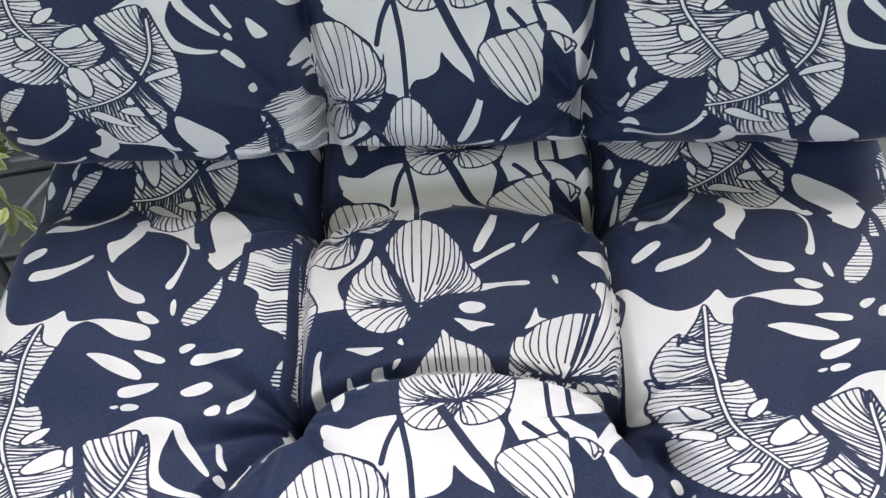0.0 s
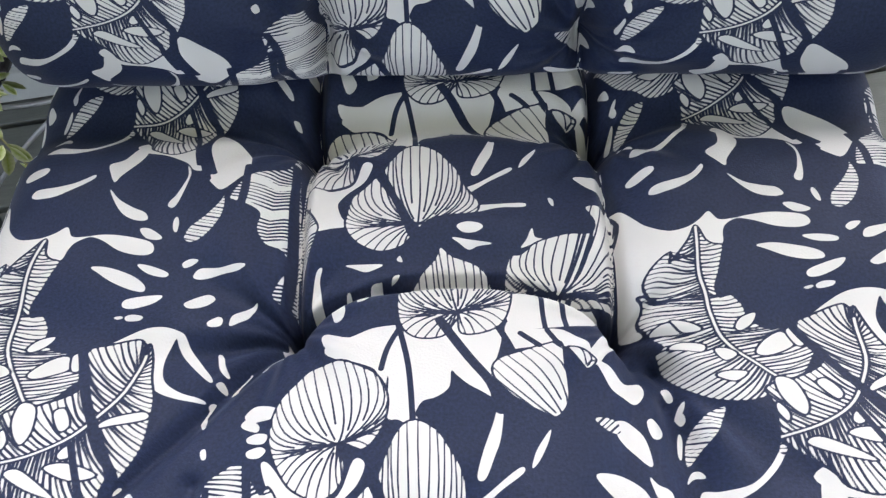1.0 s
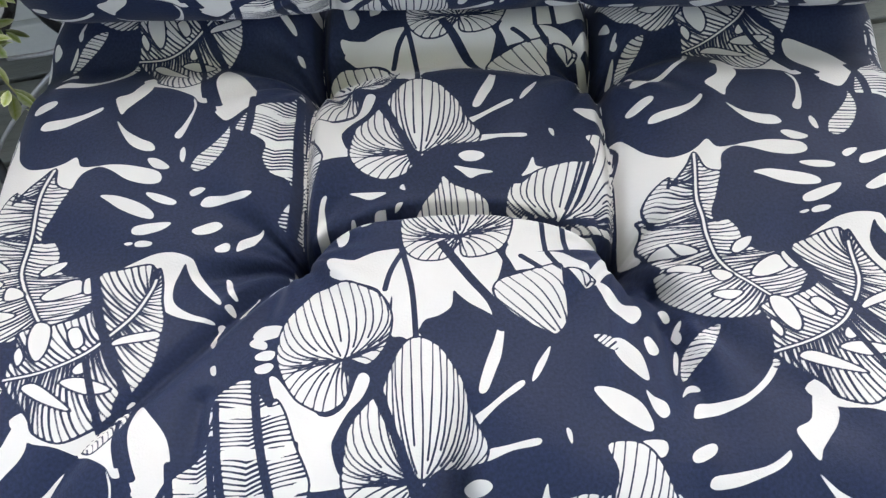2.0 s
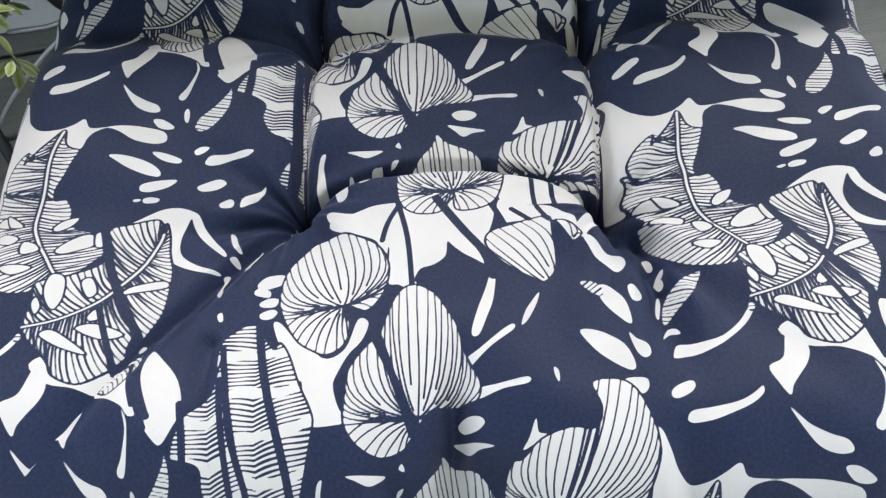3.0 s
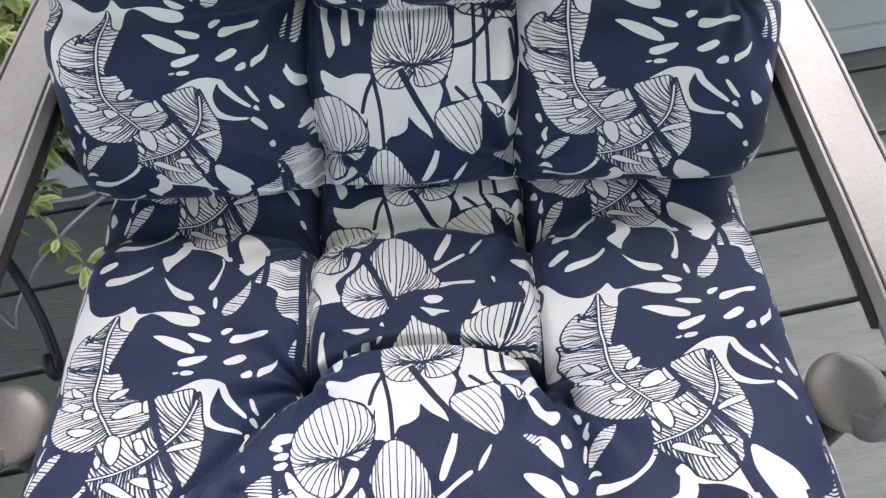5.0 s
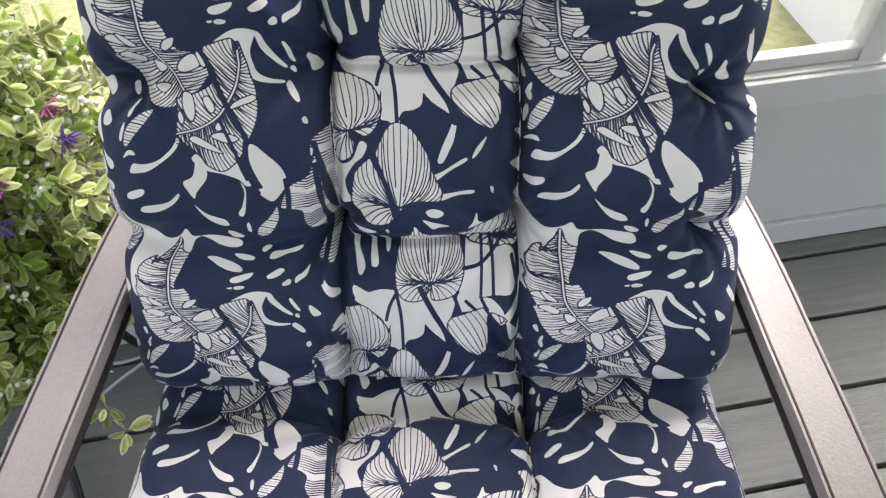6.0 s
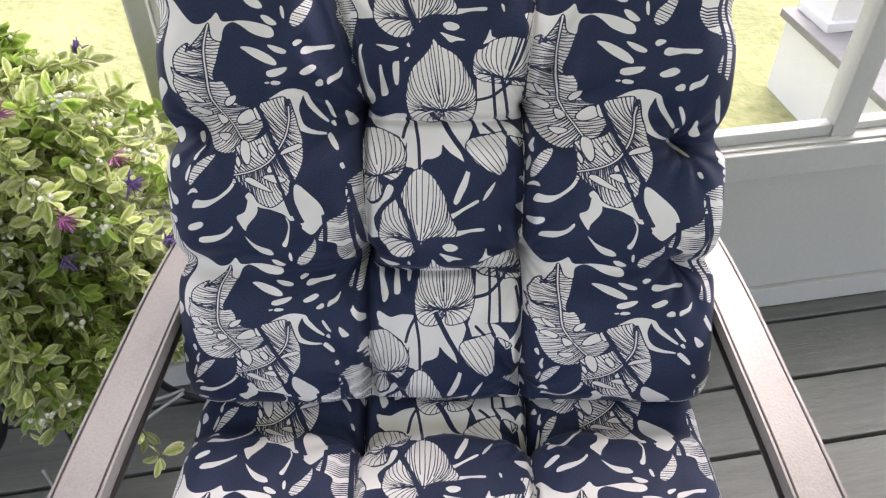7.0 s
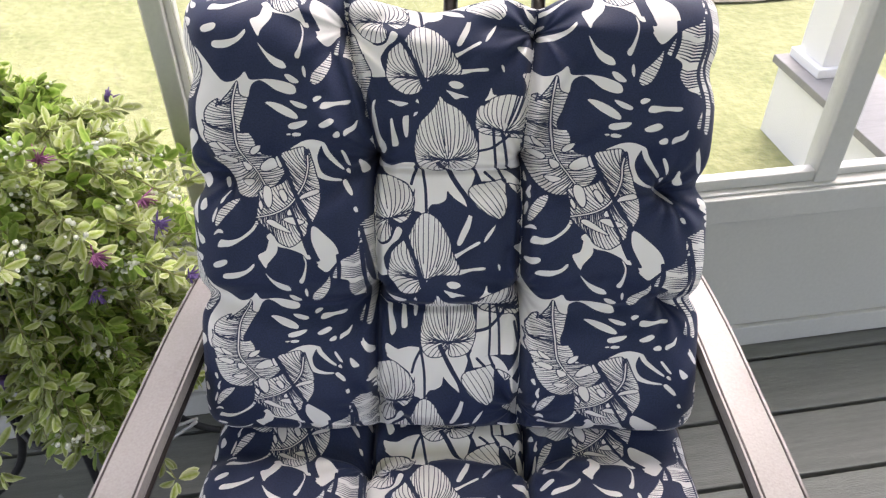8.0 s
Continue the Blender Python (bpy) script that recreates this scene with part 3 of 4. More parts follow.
# How the cloth lies on each panel of the two pads (left, middle, right, front; the back's middle in three rows):
# millimetres of the print as a polynomial in the pad's own metres.
CLOTH = {
    "SL": ([186.9, 159.2, -5.5, 4.9, 4.2, -0.5], [40.7, -18.8, -223.4, -3.2, -5.8, -1.5]),
    "SM": ([229.5, 190.3, -0.5, 1.3, -3.0, -2.7, -0.9, -0.3], [35.4, 11.2, -256.5, -10.5, 1.9, -4.7, -1.4, 0.4]),
    "SR": ([257.8, 160.7, 5.9, -9.0, -4.6, 7.3], [50.8, 19.6, -252.6, 0.2, 33.2, -5.3]),
    "SF": ([228.1, 207.2, -0.8, 1.5, -7.2, 0.6, -0.7, 3.8], [54.9, 12.7, -235.2, -2.2, -2.8, -2.2, -0.3, 1.2]),
    "BL": ([186.9, 174.2, -9.4, 12.8, -4.4, 4.5, -0.7, 0.3], [-304.1, 6.9, -216.9, 7.7, -5.5, 18.5, -9.0, -4.7]),
    "BM1": ([228.4, 183.4, 2.0, -0.8, -2.4, 0.1], [-318.9, -11.5, -230.8, 8.1, -0.8, 0.6]),
    "BM2": ([229.0, 182.3, -9.9, 2.8, 6.2, 1.7], [-320.5, -11.6, -217.3, 2.9, -3.8, -2.0]),
    "BM3": ([219.8, 201.3, -14.0, -2.1, -2.3, 0.5], [-291.9, -13.0, -206.3, 2.2, 1.1, -13.3]),
    "BR": ([274.1, 162.2, 9.7, -14.3, -4.5, -5.6, -2.7, 1.8], [-289.4, -17.1, -201.6, -4.2, -10.6, 11.8, -1.1, 8.6]),
}


def cloth_on(panel, p, q):
    x, y = p / 0.2, (q - 0.16) / 0.2
    terms = (1, x, y, x * x, x * y, y * y, y ** 3, x * y * y)
    return [sum(c * t for c, t in zip(row, terms)) for row in CLOTH[panel]]


def laid(parts, p, q):
    """The print's place from panels and their weights."""
    u = v = 0
    for panel, weight in parts:
        a, b = cloth_on(panel, p, q)
        u, v = u + weight * a, v + weight * b
    return u, v


# ---- the cushion: two tufted pads ----
def bell(d, wide):
    return np.exp(-(d / wide) ** 2)


def ramp(t, lo, hi):
    t = np.clip((t - lo) / (hi - lo), 0, 1)
    return t * t * (3 - 2 * t)


def crease(x, y, ax, ay, bx, by):
    """Distance to the stretch a-b, and how far along it."""
    ex, ey = bx - ax, by - ay
    t = np.clip(((x - ax) * ex + (y - ay) * ey) / (ex * ex + ey * ey), 0, 1)
    return np.hypot(x - ax - t * ex, y - ay - t * ey), t


def rounded_edge(p, half, radius, turn):
    """A coordinate that runs over the top and down round the side: where it lies, and how far it has sunk."""
    over = np.clip((np.abs(p) - (half - radius)) / radius, 0, turn)
    inner = np.minimum(np.abs(p), half - radius)
    return np.sign(p) * (inner + radius * np.sin(over)), radius * (1 - np.cos(over))


def soft_noise(x, y, seed, scale):
    rng = np.random.RandomState(seed)
    out = np.zeros_like(x)
    for _ in range(14):
        k, a, f = rng.uniform(0, 2 * math.pi), rng.uniform(0, 2 * math.pi), rng.uniform(0.6, 2.2) / scale
        out += np.sin((x * math.cos(k) + y * math.sin(k)) * f + a)
    return out / 5


def pad_mesh(name, place, ink, cloth, parent, label):
    n, m = ink.shape
    me = bpy.data.meshes.new(name)
    me.vertices.add(n * m)
    me.vertices.foreach_set("co", np.stack(place, -1).astype(np.float32).ravel())
    i = np.arange(n * m).reshape(n, m)
    quads = np.stack([i[:-1, :-1], i[:-1, 1:], i[1:, 1:], i[1:, :-1]], -1).reshape(-1, 4)
    me.loops.add(quads.size)
    me.polygons.add(len(quads))
    me.loops.foreach_set("vertex_index", quads.ravel().astype(np.int32))
    me.polygons.foreach_set("loop_start", np.arange(0, quads.size, 4, dtype=np.int32))
    me.polygons.foreach_set("use_smooth", np.ones(len(quads), bool))
    me.update(calc_edges=True)
    me.attributes.new("ink", "FLOAT", "POINT").data.foreach_set("value", ink.astype(np.float32).ravel())
    me.attributes.new("cloth", "FLOAT_VECTOR", "POINT").data.foreach_set("vector", np.stack([cloth[0], cloth[1], 0 * cloth[0]], -1).astype(np.float32).ravel())
    me.materials.append(FABRIC)
    ob = new(name, me)
    ob.parent = parent
    return tagged(ob, label)


cushion = thing("chair_cushion", "navy and cream leaf-print tufted cushion on a patio chair", "cushion")


def stitches(x, y, z, across, along, spots, normal):
    """A loop of thread in every tuft."""
    for a, b in spots:
        k = np.argmin((across - a) ** 2 + (along - b) ** 2)
        p = Vector((x.flat[k], y.flat[k], z.flat[k])) + normal * 0.004
        side = normal.orthogonal().normalized()
        other = normal.cross(side)
        ring = [p + side * 0.007 * math.cos(t) + other * 0.005 * math.sin(t) + normal * 0.002 * math.sin(2 * t) for t in [2 * math.pi * i / 16 for i in range(17)]]
        part("tuft_stitch", tube(bmesh.new(), ring, 0.0008, 6), PIPING, cushion, "pale loop of tufting thread", True)


def piping(half, low, high, radius, lift):
    """A cord round a pad's edge."""
    line = []
    for cx, cy, start in ((half - radius, high - radius, 0), (-half + radius, high - radius, 90), (-half + radius, low + radius, 180), (half - radius, low + radius, 270)):
        line += [lift(cx + radius * math.cos(radians(start + k)), cy + radius * math.sin(radians(start + k))) for k in range(0, 91, 15)]
    part("piping", tube(bmesh.new(), line + line[:1], 0.0022, 6), PIPING, cushion, "narrow cream piping along the edge", True)


STEP = 0.00062


def spaced(flat, round_):
    """Even steps over the top and the upper side, coarse ones out of sight."""
    fine, end = flat + 1.25 * round_, flat + 2.3 * round_
    under = np.arange(fine + 0.0025, end, 0.0025)
    return np.concatenate([-under[::-1], np.arange(-fine, fine, STEP), under])



def seat_pad():
    half, radius, front, back = 0.272, 0.042, -0.062, 0.375
    mid, deep = (front + back) / 2, (back - front) / 2
    turn = 2.3
    across = spaced(half - radius, radius)
    along = spaced(deep - radius, radius)
    p, q = np.meshgrid(across, along)
    x, sink_x = rounded_edge(p, half, radius, turn)
    y, sink_y = rounded_edge(q, deep, radius, turn)
    y = mid + y
    xc = x  # from the chair's middle
    left, right = -0.088, 0.086
    d = np.zeros_like(x)
    mid_x = 1 - ramp(np.abs(xc + 0.001), 0.07, 0.1)
    for c in (left, right):
        d += (0.013 * bell(xc - c, 0.0042) + 0.006 * bell(xc - c, 0.018)) * ramp(y, 0.135, 0.165)
        for row in (0.154, 0.281):
            far = np.hypot(xc - c, y - row)
            d += (1.0 if row > 0.2 else 0.55) * (0.018 * bell(far, 0.011) + 0.008 * bell(far, 0.032))
            ray = np.arctan2(y - row, xc - c)
            d += 0.0028 * bell(far - 0.04, 0.03) * np.sin(7 * ray + c * 50) + 0.0014 * bell(far - 0.03, 0.025) * np.sin(13 * ray)
    arc = 0.153 + 0.026 * np.maximum(0, 1 - ((xc + 0.001) / 0.09) ** 2)
    d += mid_x * (0.015 * bell(y - arc, 0.0042) + 0.007 * bell(y - arc - 0.01, 0.02))
    d += mid_x * (0.02 * bell(y - 0.285 - 0.012 * (1 - (xc / 0.09) ** 2), 0.012))
    d += (1 - mid_x) * (0.007 * bell(y - 0.15, 0.025) + 0.012 * bell(y - 0.29, 0.02))
    d += mid_x * 0.005 * ramp(y, 0.16, 0.19)
    far, t = crease(xc, y, left, 0.153, -0.185, 0.03)
    d += (0.014 * bell(far, 0.0055) + 0.007 * bell(far, 0.022)) * (1 - 0.75 * t)
    far, t = crease(xc, y, right, 0.153, 0.15, 0.06)
    d += (0.012 * bell(far, 0.0065) + 0.006 * bell(far, 0.025)) * (1 - t)
    far, t = crease(xc, y, right, 0.153, 0.115, 0.03)
    d += 0.006 * bell(far, 0.012) * (1 - t)
    far, t = crease(xc, y, -0.002, 0.085, -0.004, front)
    d += (0.03 * bell(far, 0.008) + 0.02 * bell(far, 0.035)) * ramp(t, 0.0, 0.6)
    for ax, ay, bx, by, deep_ in ((right, 0.15, 0.2, 0.02, 0.006), (right, 0.15, 0.07, 0.02, 0.006), (left, 0.15, -0.04, 0.07, 0.004), (left, 0.28, -0.2, 0.3, 0.006), (right, 0.28, 0.2, 0.31, 0.006), (left, 0.15, -0.2, 0.13, 0.005), (0.02, 0.0, 0.06, 0.07, 0.005), (-0.03, -0.01, -0.06, 0.05, 0.005), (0.09, 0.135, 0.078, 0.06, 0.010), (0.102, 0.13, 0.101, 0.04, 0.012), (0.104, 0.11, 0.12, 0.03, 0.009), (0.112, -0.01, 0.098, 0.05, 0.008), (-0.123, 0.07, -0.124, -0.02, 0.007)):
        far, t = crease(xc, y, ax, ay, bx, by)
        d += deep_ * bell(far, 0.006 + 0.006 * t) * (1 - t) ** 0.7
    d += 0.0026 * soft_noise(xc, y, 3, 0.03) + 0.0011 * soft_noise(xc, y, 4, 0.010)
    z = 0.628 - 0.12 * y - 9.0 * np.maximum(0, 0.05 - y) ** 2 - d * (1 - ramp(np.maximum(sink_x, sink_y), 0.0, 0.05)) - np.minimum(sink_x + sink_y, 0.085)
    y = y + 0.03 * bell(xc + 0.003, 0.03) * ramp(-q, deep - 0.09, deep)
    flat = mid + q
    ahead = np.maximum(0, 0.153 - flat)
    to_mid = ramp((p + 0.088 + 0.8 * ahead) / 0.0015, -1, 1)
    to_right = ramp(p - 0.086 - 0.3 * ahead, -0.0015 - ahead * 0.2, 0.0015 + ahead * 0.2)
    to_front = ramp((arc - flat) / 0.0015, -1, 1)
    centre = to_mid * (1 - to_right)
    u, v = laid((("SL", 1 - to_mid), ("SM", centre * (1 - to_front)), ("SF", centre * to_front), ("SR", to_mid * to_right)), p, flat)
    stitches(x + CHAIR_X, y, z, p, flat, [(c, r) for c in (left, right) for r in (0.154, 0.281)], Vector((0, 0.1, 1)).normalized())
    pad_mesh("seat_pad", (x + CHAIR_X, y, z), ink_at(u, v), (p, q), cushion, "leaf-printed square seat pad, tufted")


BACK_FOOT, BACK_UP, BACK_OUT = Vector((0, 0.325, 0.66)), Vector((0, 0.469, 0.883)), Vector((0, -0.883, 0.469))


def back_pad():
    radius, low, high = 0.046, -0.066, 0.408
    mid, deep, turn = (low + high) / 2, (high - low) / 2, 2.3
    half = 0.277
    across = spaced(half - radius, radius)
    along = spaced(deep - radius, radius)
    p, q = np.meshgrid(across, along)
    x, sink_x = rounded_edge(p, half, radius, turn)
    s, sink_s = rounded_edge(q, deep, radius, turn)
    s = mid + s
    pull = 0.013 * bell(s - 0.215, 0.016) + 0.01 * bell(s - 0.09, 0.014) + 0.008 * bell(s - 0.33, 0.02)
    left, right = -0.081 - 0.03 * ramp(s, 0.25, 0.4), 0.078 + 0.012 * ramp(s, 0.25, 0.4)
    mid_x = ramp(x, left - 0.012, left + 0.02) * (1 - ramp(x, right - 0.02, right + 0.012))
    d = 0.014 * mid_x
    for c in (left, right):
        d += 0.019 * bell(x - c, 0.0055) + 0.011 * bell(x - c, 0.024)
        for row in (0.242, 0.092, -0.04, 0.375):
            far = np.hypot(x - c, s - row)
            d += 0.017 * bell(far, 0.013) + 0.011 * bell(far, 0.04)
            ray = np.arctan2(s - row, x - c)
            d += 0.0034 * bell(far - 0.045, 0.032) * np.sin(7 * ray + row * 30) + 0.0016 * bell(far - 0.03, 0.025) * np.sin(12 * ray + row * 11)
    for row in (0.232, 0.082):
        d += mid_x * (0.012 * bell(s - row, 0.0042) + 0.008 * bell(s - row + 0.008, 0.018))
        d += (1 - mid_x) * (0.013 * bell(s - row - 0.004, 0.026) + 0.005 * bell(s - row - 0.004, 0.007) * (0.5 + 0.5 * np.sin(x * 60 + row * 40)))
    for sign, row in ((1, 0.205), (-1, 0.228), (1, 0.085), (-1, 0.095)):
        far, t = crease(x, s, sign * 0.08, row + 0.02, sign * 0.27, row)
        d += 0.01 * bell(far, 0.009) * ramp(t, 0.35, 1.0)
    far, t = crease(x, s, -0.081, 0.092, -0.15, 0.02)
    d += 0.014 * bell(far, 0.008) * (1 - t)
    far, t = crease(x, s, 0.078, 0.242, 0.14, 0.36)
    d += 0.012 * bell(far, 0.008) * np.sin(math.pi * np.clip(t, 0, 1))
    far, t = crease(x, s, -0.081, 0.242, -0.13, 0.38)
    d += 0.014 * bell(far, 0.009) * np.sin(math.pi * np.clip(t, 0, 1))
    for c, sign in ((-0.081, -1), (0.078, 1)):
        for row in (0.242, 0.092):
            for reach, lift in ((0.1, 0.03), (0.07, -0.055), (0.05, 0.07)):
                far, t = crease(x, s, c, row, c + sign * reach, row + lift)
                d += 0.008 * bell(far, 0.005 + 0.006 * t) * (1 - t) ** 0.7
            far, t = crease(x, s, c, row, c - sign * 0.045, row + 0.04)
            d += 0.006 * bell(far, 0.006) * (1 - t)
    for kx, ks, size in ((0.232, 0.208, 1.0), (-0.238, 0.225, 0.6), (0.24, 0.088, 0.6)):
        far, ray = np.hypot(x - kx, s - ks), np.arctan2(s - ks, x - kx)
        d += size * (0.026 * bell(far, 0.011) + 0.008 * bell(far, 0.03) + 0.003 * bell(far - 0.03, 0.02) * np.sin(9 * ray + 1))
    d += 0.0034 * soft_noise(x, s, 7, 0.035) + 0.0012 * soft_noise(x, s, 8, 0.010)
    out = 0.006 - d * (1 - ramp(np.maximum(sink_x, sink_s), 0.0, 0.06)) - np.minimum(sink_x + sink_s, 0.092)
    x = x - np.sign(x) * pull * ramp(np.abs(p), 0.17, 0.25)
    s = s - 0.012 * bell(x - right, 0.02) * ramp(s, 0.36, 0.4) - 0.016 * bell(x + 0.02, 0.05) * ramp(s, 0.34, 0.4)
    place = [x + CHAIR_X, BACK_FOOT.y + BACK_UP.y * s + BACK_OUT.y * out, BACK_FOOT.z + BACK_UP.z * s + BACK_OUT.z * out]
    flat = mid + q
    to_mid, to_right = ramp(p - left, -0.0015, 0.0015), ramp(p - right, -0.0015, 0.0015)
    above, below = ramp(flat - 0.232, -0.0015, 0.0015), ramp(0.082 - flat, -0.0015, 0.0015)
    centre = to_mid * (1 - to_right)
    u, v = laid((("BL", 1 - to_mid), ("BM1", centre * above), ("BM2", centre * (1 - above) * (1 - below)), ("BM3", centre * below), ("BR", to_right)), p, flat)
    stitches(*place, p, flat, [(c, r) for c in (-0.081, 0.078) for r in (0.242, 0.092)], BACK_OUT)
    pad_mesh("back_pad", place, ink_at(u, v), (p, q), cushion, "leaf-printed tall back pad with deep tufts")




seat_pad()
back_pad()
piping(0.2735, -0.062, 0.375, 0.05, lambda x, y: Vector((x + CHAIR_X, y, 0.628 - 0.12 * y - 9.0 * max(0, 0.05 - y) ** 2 - 0.046)))

# ---- setting: deck, window wall, porch ----
deck = tagged(new("floor"), "grey wood-grained composite porch decking", "floor", kind="structure")
deck.matrix_world = PORCH
part("underlay", boxed(-2.4, 2.8, -2.8, WALL, DECK - 0.14, DECK - 0.03), GAP, deck)
board = boxed(-2.4, 2.8, -0.0655, 0.0655, -0.026, 0.0, 0.003)
board_mesh = None
gap0 = 0.332
for k in range(-23, 4):
    y = gap0 + 0.1395 * k + 0.06975
    if board_mesh is None:
        ob = part("board", board, DECKING, deck)
        board_mesh = ob.data
    else:
        ob = new("board", board_mesh)
        ob.parent = deck
    ob.location = (0, y, DECK)


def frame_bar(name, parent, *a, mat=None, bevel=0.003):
    return part(name, boxed(*a, bevel), mat or SHADED_WHITE, parent)


wall = tagged(new("wall_north"), "white knee wall with sliding windows above", "wall", kind="structure")
wall.matrix_world = PORCH
L, R = -2.4, 2.8
part("panel", boxed(L, R, WALL, WALL + 0.048, DECK - 0.1, 0.449), SHADED_PANEL, wall, "smooth white wall panel")
frame_bar("baseboard", wall, L, R, WALL - 0.012, WALL, DECK + 0.004, 0.155)
frame_bar("sill", wall, L, R, WALL - 0.016, WALL + 0.052, 0.448, 0.502)
frame_bar("track", wall, L, R, WALL - 0.006, WALL + 0.05, 0.502, 0.507)
frame_bar("bottom_rail", wall, L, 0.824, WALL + 0.008, WALL + 0.032, 0.507, 0.529)
frame_bar("bottom_rail", wall, 0.867, R, WALL + 0.018, WALL + 0.042, 0.507, 0.522)
frame_bar("header", wall, L, R, WALL - 0.01, WALL + 0.12, 2.2, 2.5)
for s0, s1, y0, y1 in ((-0.264, -0.236, 0.02, 0.065), (-0.236, -0.222, 0.035, 0.06), (0.822, 0.866, 0.004, 0.048), (-1.4, -1.35, 0.0, 0.08), (1.95, 2.0, 0.0, 0.08)):
    frame_bar("mullion", wall, s0, s1, WALL + y0, WALL + y1, 0.487, 2.2)
for s0, s1, y in ((-1.35, -0.264, 0.018), (-0.222, 0.822, 0.018), (0.866, 1.95, 0.028)):
    pane = part("pane", boxed(s0, s1, WALL + y, WALL + y + 0.004, 0.515, 2.2), GLASS, wall, "clear window pane")
    pane.visible_shadow = False
# Unseen walls, added to close the porch; their openings are sized for light.
for name, a in (("wall_west", (-2.5, -2.4, -2.8, 0.9)), ("wall_east", (2.8, 2.9, -2.8, 0.9)), ("wall_south", (-2.5, 2.9, -2.9, -2.8))):
    w = tagged(new(name), "unseen white porch wall, added with a wide opening for sky light", "wall", kind="structure")
    w.matrix_world = PORCH
    part("panel", boxed(*a, DECK - 0.1, 0.2 if name == 'wall_south' else 0.45), SHADED_PANEL, w)
    part("header", boxed(*a, 2.2, 2.5), SHADED_PANEL, w)
    if a[1] - a[0] < 1:
        posts = [(a[0], a[1], y, y + 0.1) for y in (-2.8, -1.0, 0.79)]
    else:
        posts = [(x, x + 0.1, a[2], a[3]) for x in (-2.5, -0.7, 1.0, 2.8)]
    for q in posts:
        part("post", boxed(*q, 0.2, 2.2), SHADED_WHITE, w)
# Unseen ceiling, added to block the sky overhead and bounce light.
roof = part("ceiling", boxed(-2.6, 3.0, -3.0, 1.0, 2.5, 2.56), CEILING)
roof.matrix_world = PORCH
tagged(roof, "unseen white porch ceiling, added to close the room", "ceiling", kind="structure")

# ---- outdoors ----
bm = bmesh.new()
bmesh.ops.create_grid(bm, x_segments=2, y_segments=2, size=400, matrix=pose(0, 0, LAWN))
tagged(part("ground", bm, GRASS), "pale green mown lawn with dry patches", "lawn", kind="structure")
bm = bmesh.new()
bmesh.ops.create_circle(bm, cap_ends=True, radius=1.0, segments=48)
for v in bm.verts:
    k = 1 + 0.08 * math.sin(5 * math.atan2(v.co.y, v.co.x))
    v.co = Vector((v.co.x * 1.6 * k, v.co.y * 0.9 * k, 0))
bed = part("mulch_bed", bm, MULCH)
bed.matrix_world = PORCH @ pose(3.25, 4.95, LAWN + 0.015)
tagged(bed, "brown mulch planting bed in the lawn", "mulch", kind="structure")

def far_shrub():
    rng = random.Random(5)
    ob = thing("garden_shrub", "low green shrub growing in the mulch bed", "shrub")
    at = PORCH @ Vector((3.05, 4.8, LAWN))
    wood, spots = bmesh.new(), []
    for k in range(60):
        turn, lift = rng.uniform(0, 2 * math.pi), rng.uniform(0.1, 1)
        end = at + Vector((math.cos(turn) * 0.38 * (1.1 - lift * 0.5), math.sin(turn) * 0.38 * (1.1 - lift * 0.5), 0.1 + 0.4 * lift))
        line = smooth_line([at, (at + end) / 2 + Vector((0, 0, 0.06)), end], 5)
        tube(wood, line, 0.005, 5, 0.4)
        for p in line[4:]:
            for _ in range(5):
                way = Vector((rng.uniform(-1, 1), rng.uniform(-1, 1), rng.uniform(-0.3, 1)))
                spots.append((p + way * 0.03, way, rng.uniform(0.7, 1.3)))
    part("branches", wood, STALK, ob)["kind"] = "stuff"
    me = leaf_mesh(spots, 9, 0.06, 0.03)
    me.materials.append(SHRUB)
    leaves = new("leaves", me)
    leaves.parent = ob
    tagged(leaves, kind="stuff")


low_wall = thing("stair_wall", "white low stair wall with grey cap outside the window", "wall", at=PORCH)
part("side_panel", boxed(1.97, 2.27, 0.95, 2.675, LAWN, -0.262), OUTER_WHITE, low_wall)
part("cap", boxed(1.945, 2.295, 0.95, 2.70, -0.262, -0.227, 0.004), CAP_GREY, low_wall, "grey cap board")
column = thing("porch_column", "white square porch column on the low wall's cap", "column", at=PORCH)
part("plinth", boxed(2.005, 2.24, 2.445, 2.68, -0.227, -0.185, 0.006), OUTER_WHITE, column)
part("shaft", boxed(2.03, 2.215, 2.47, 2.655, -0.185, 2.3, 0.004), OUTER_WHITE, column)


# ---- the chair ----
chair = thing("patio_chair", "bronze cast-metal patio armchair standing on the deck", "chair")


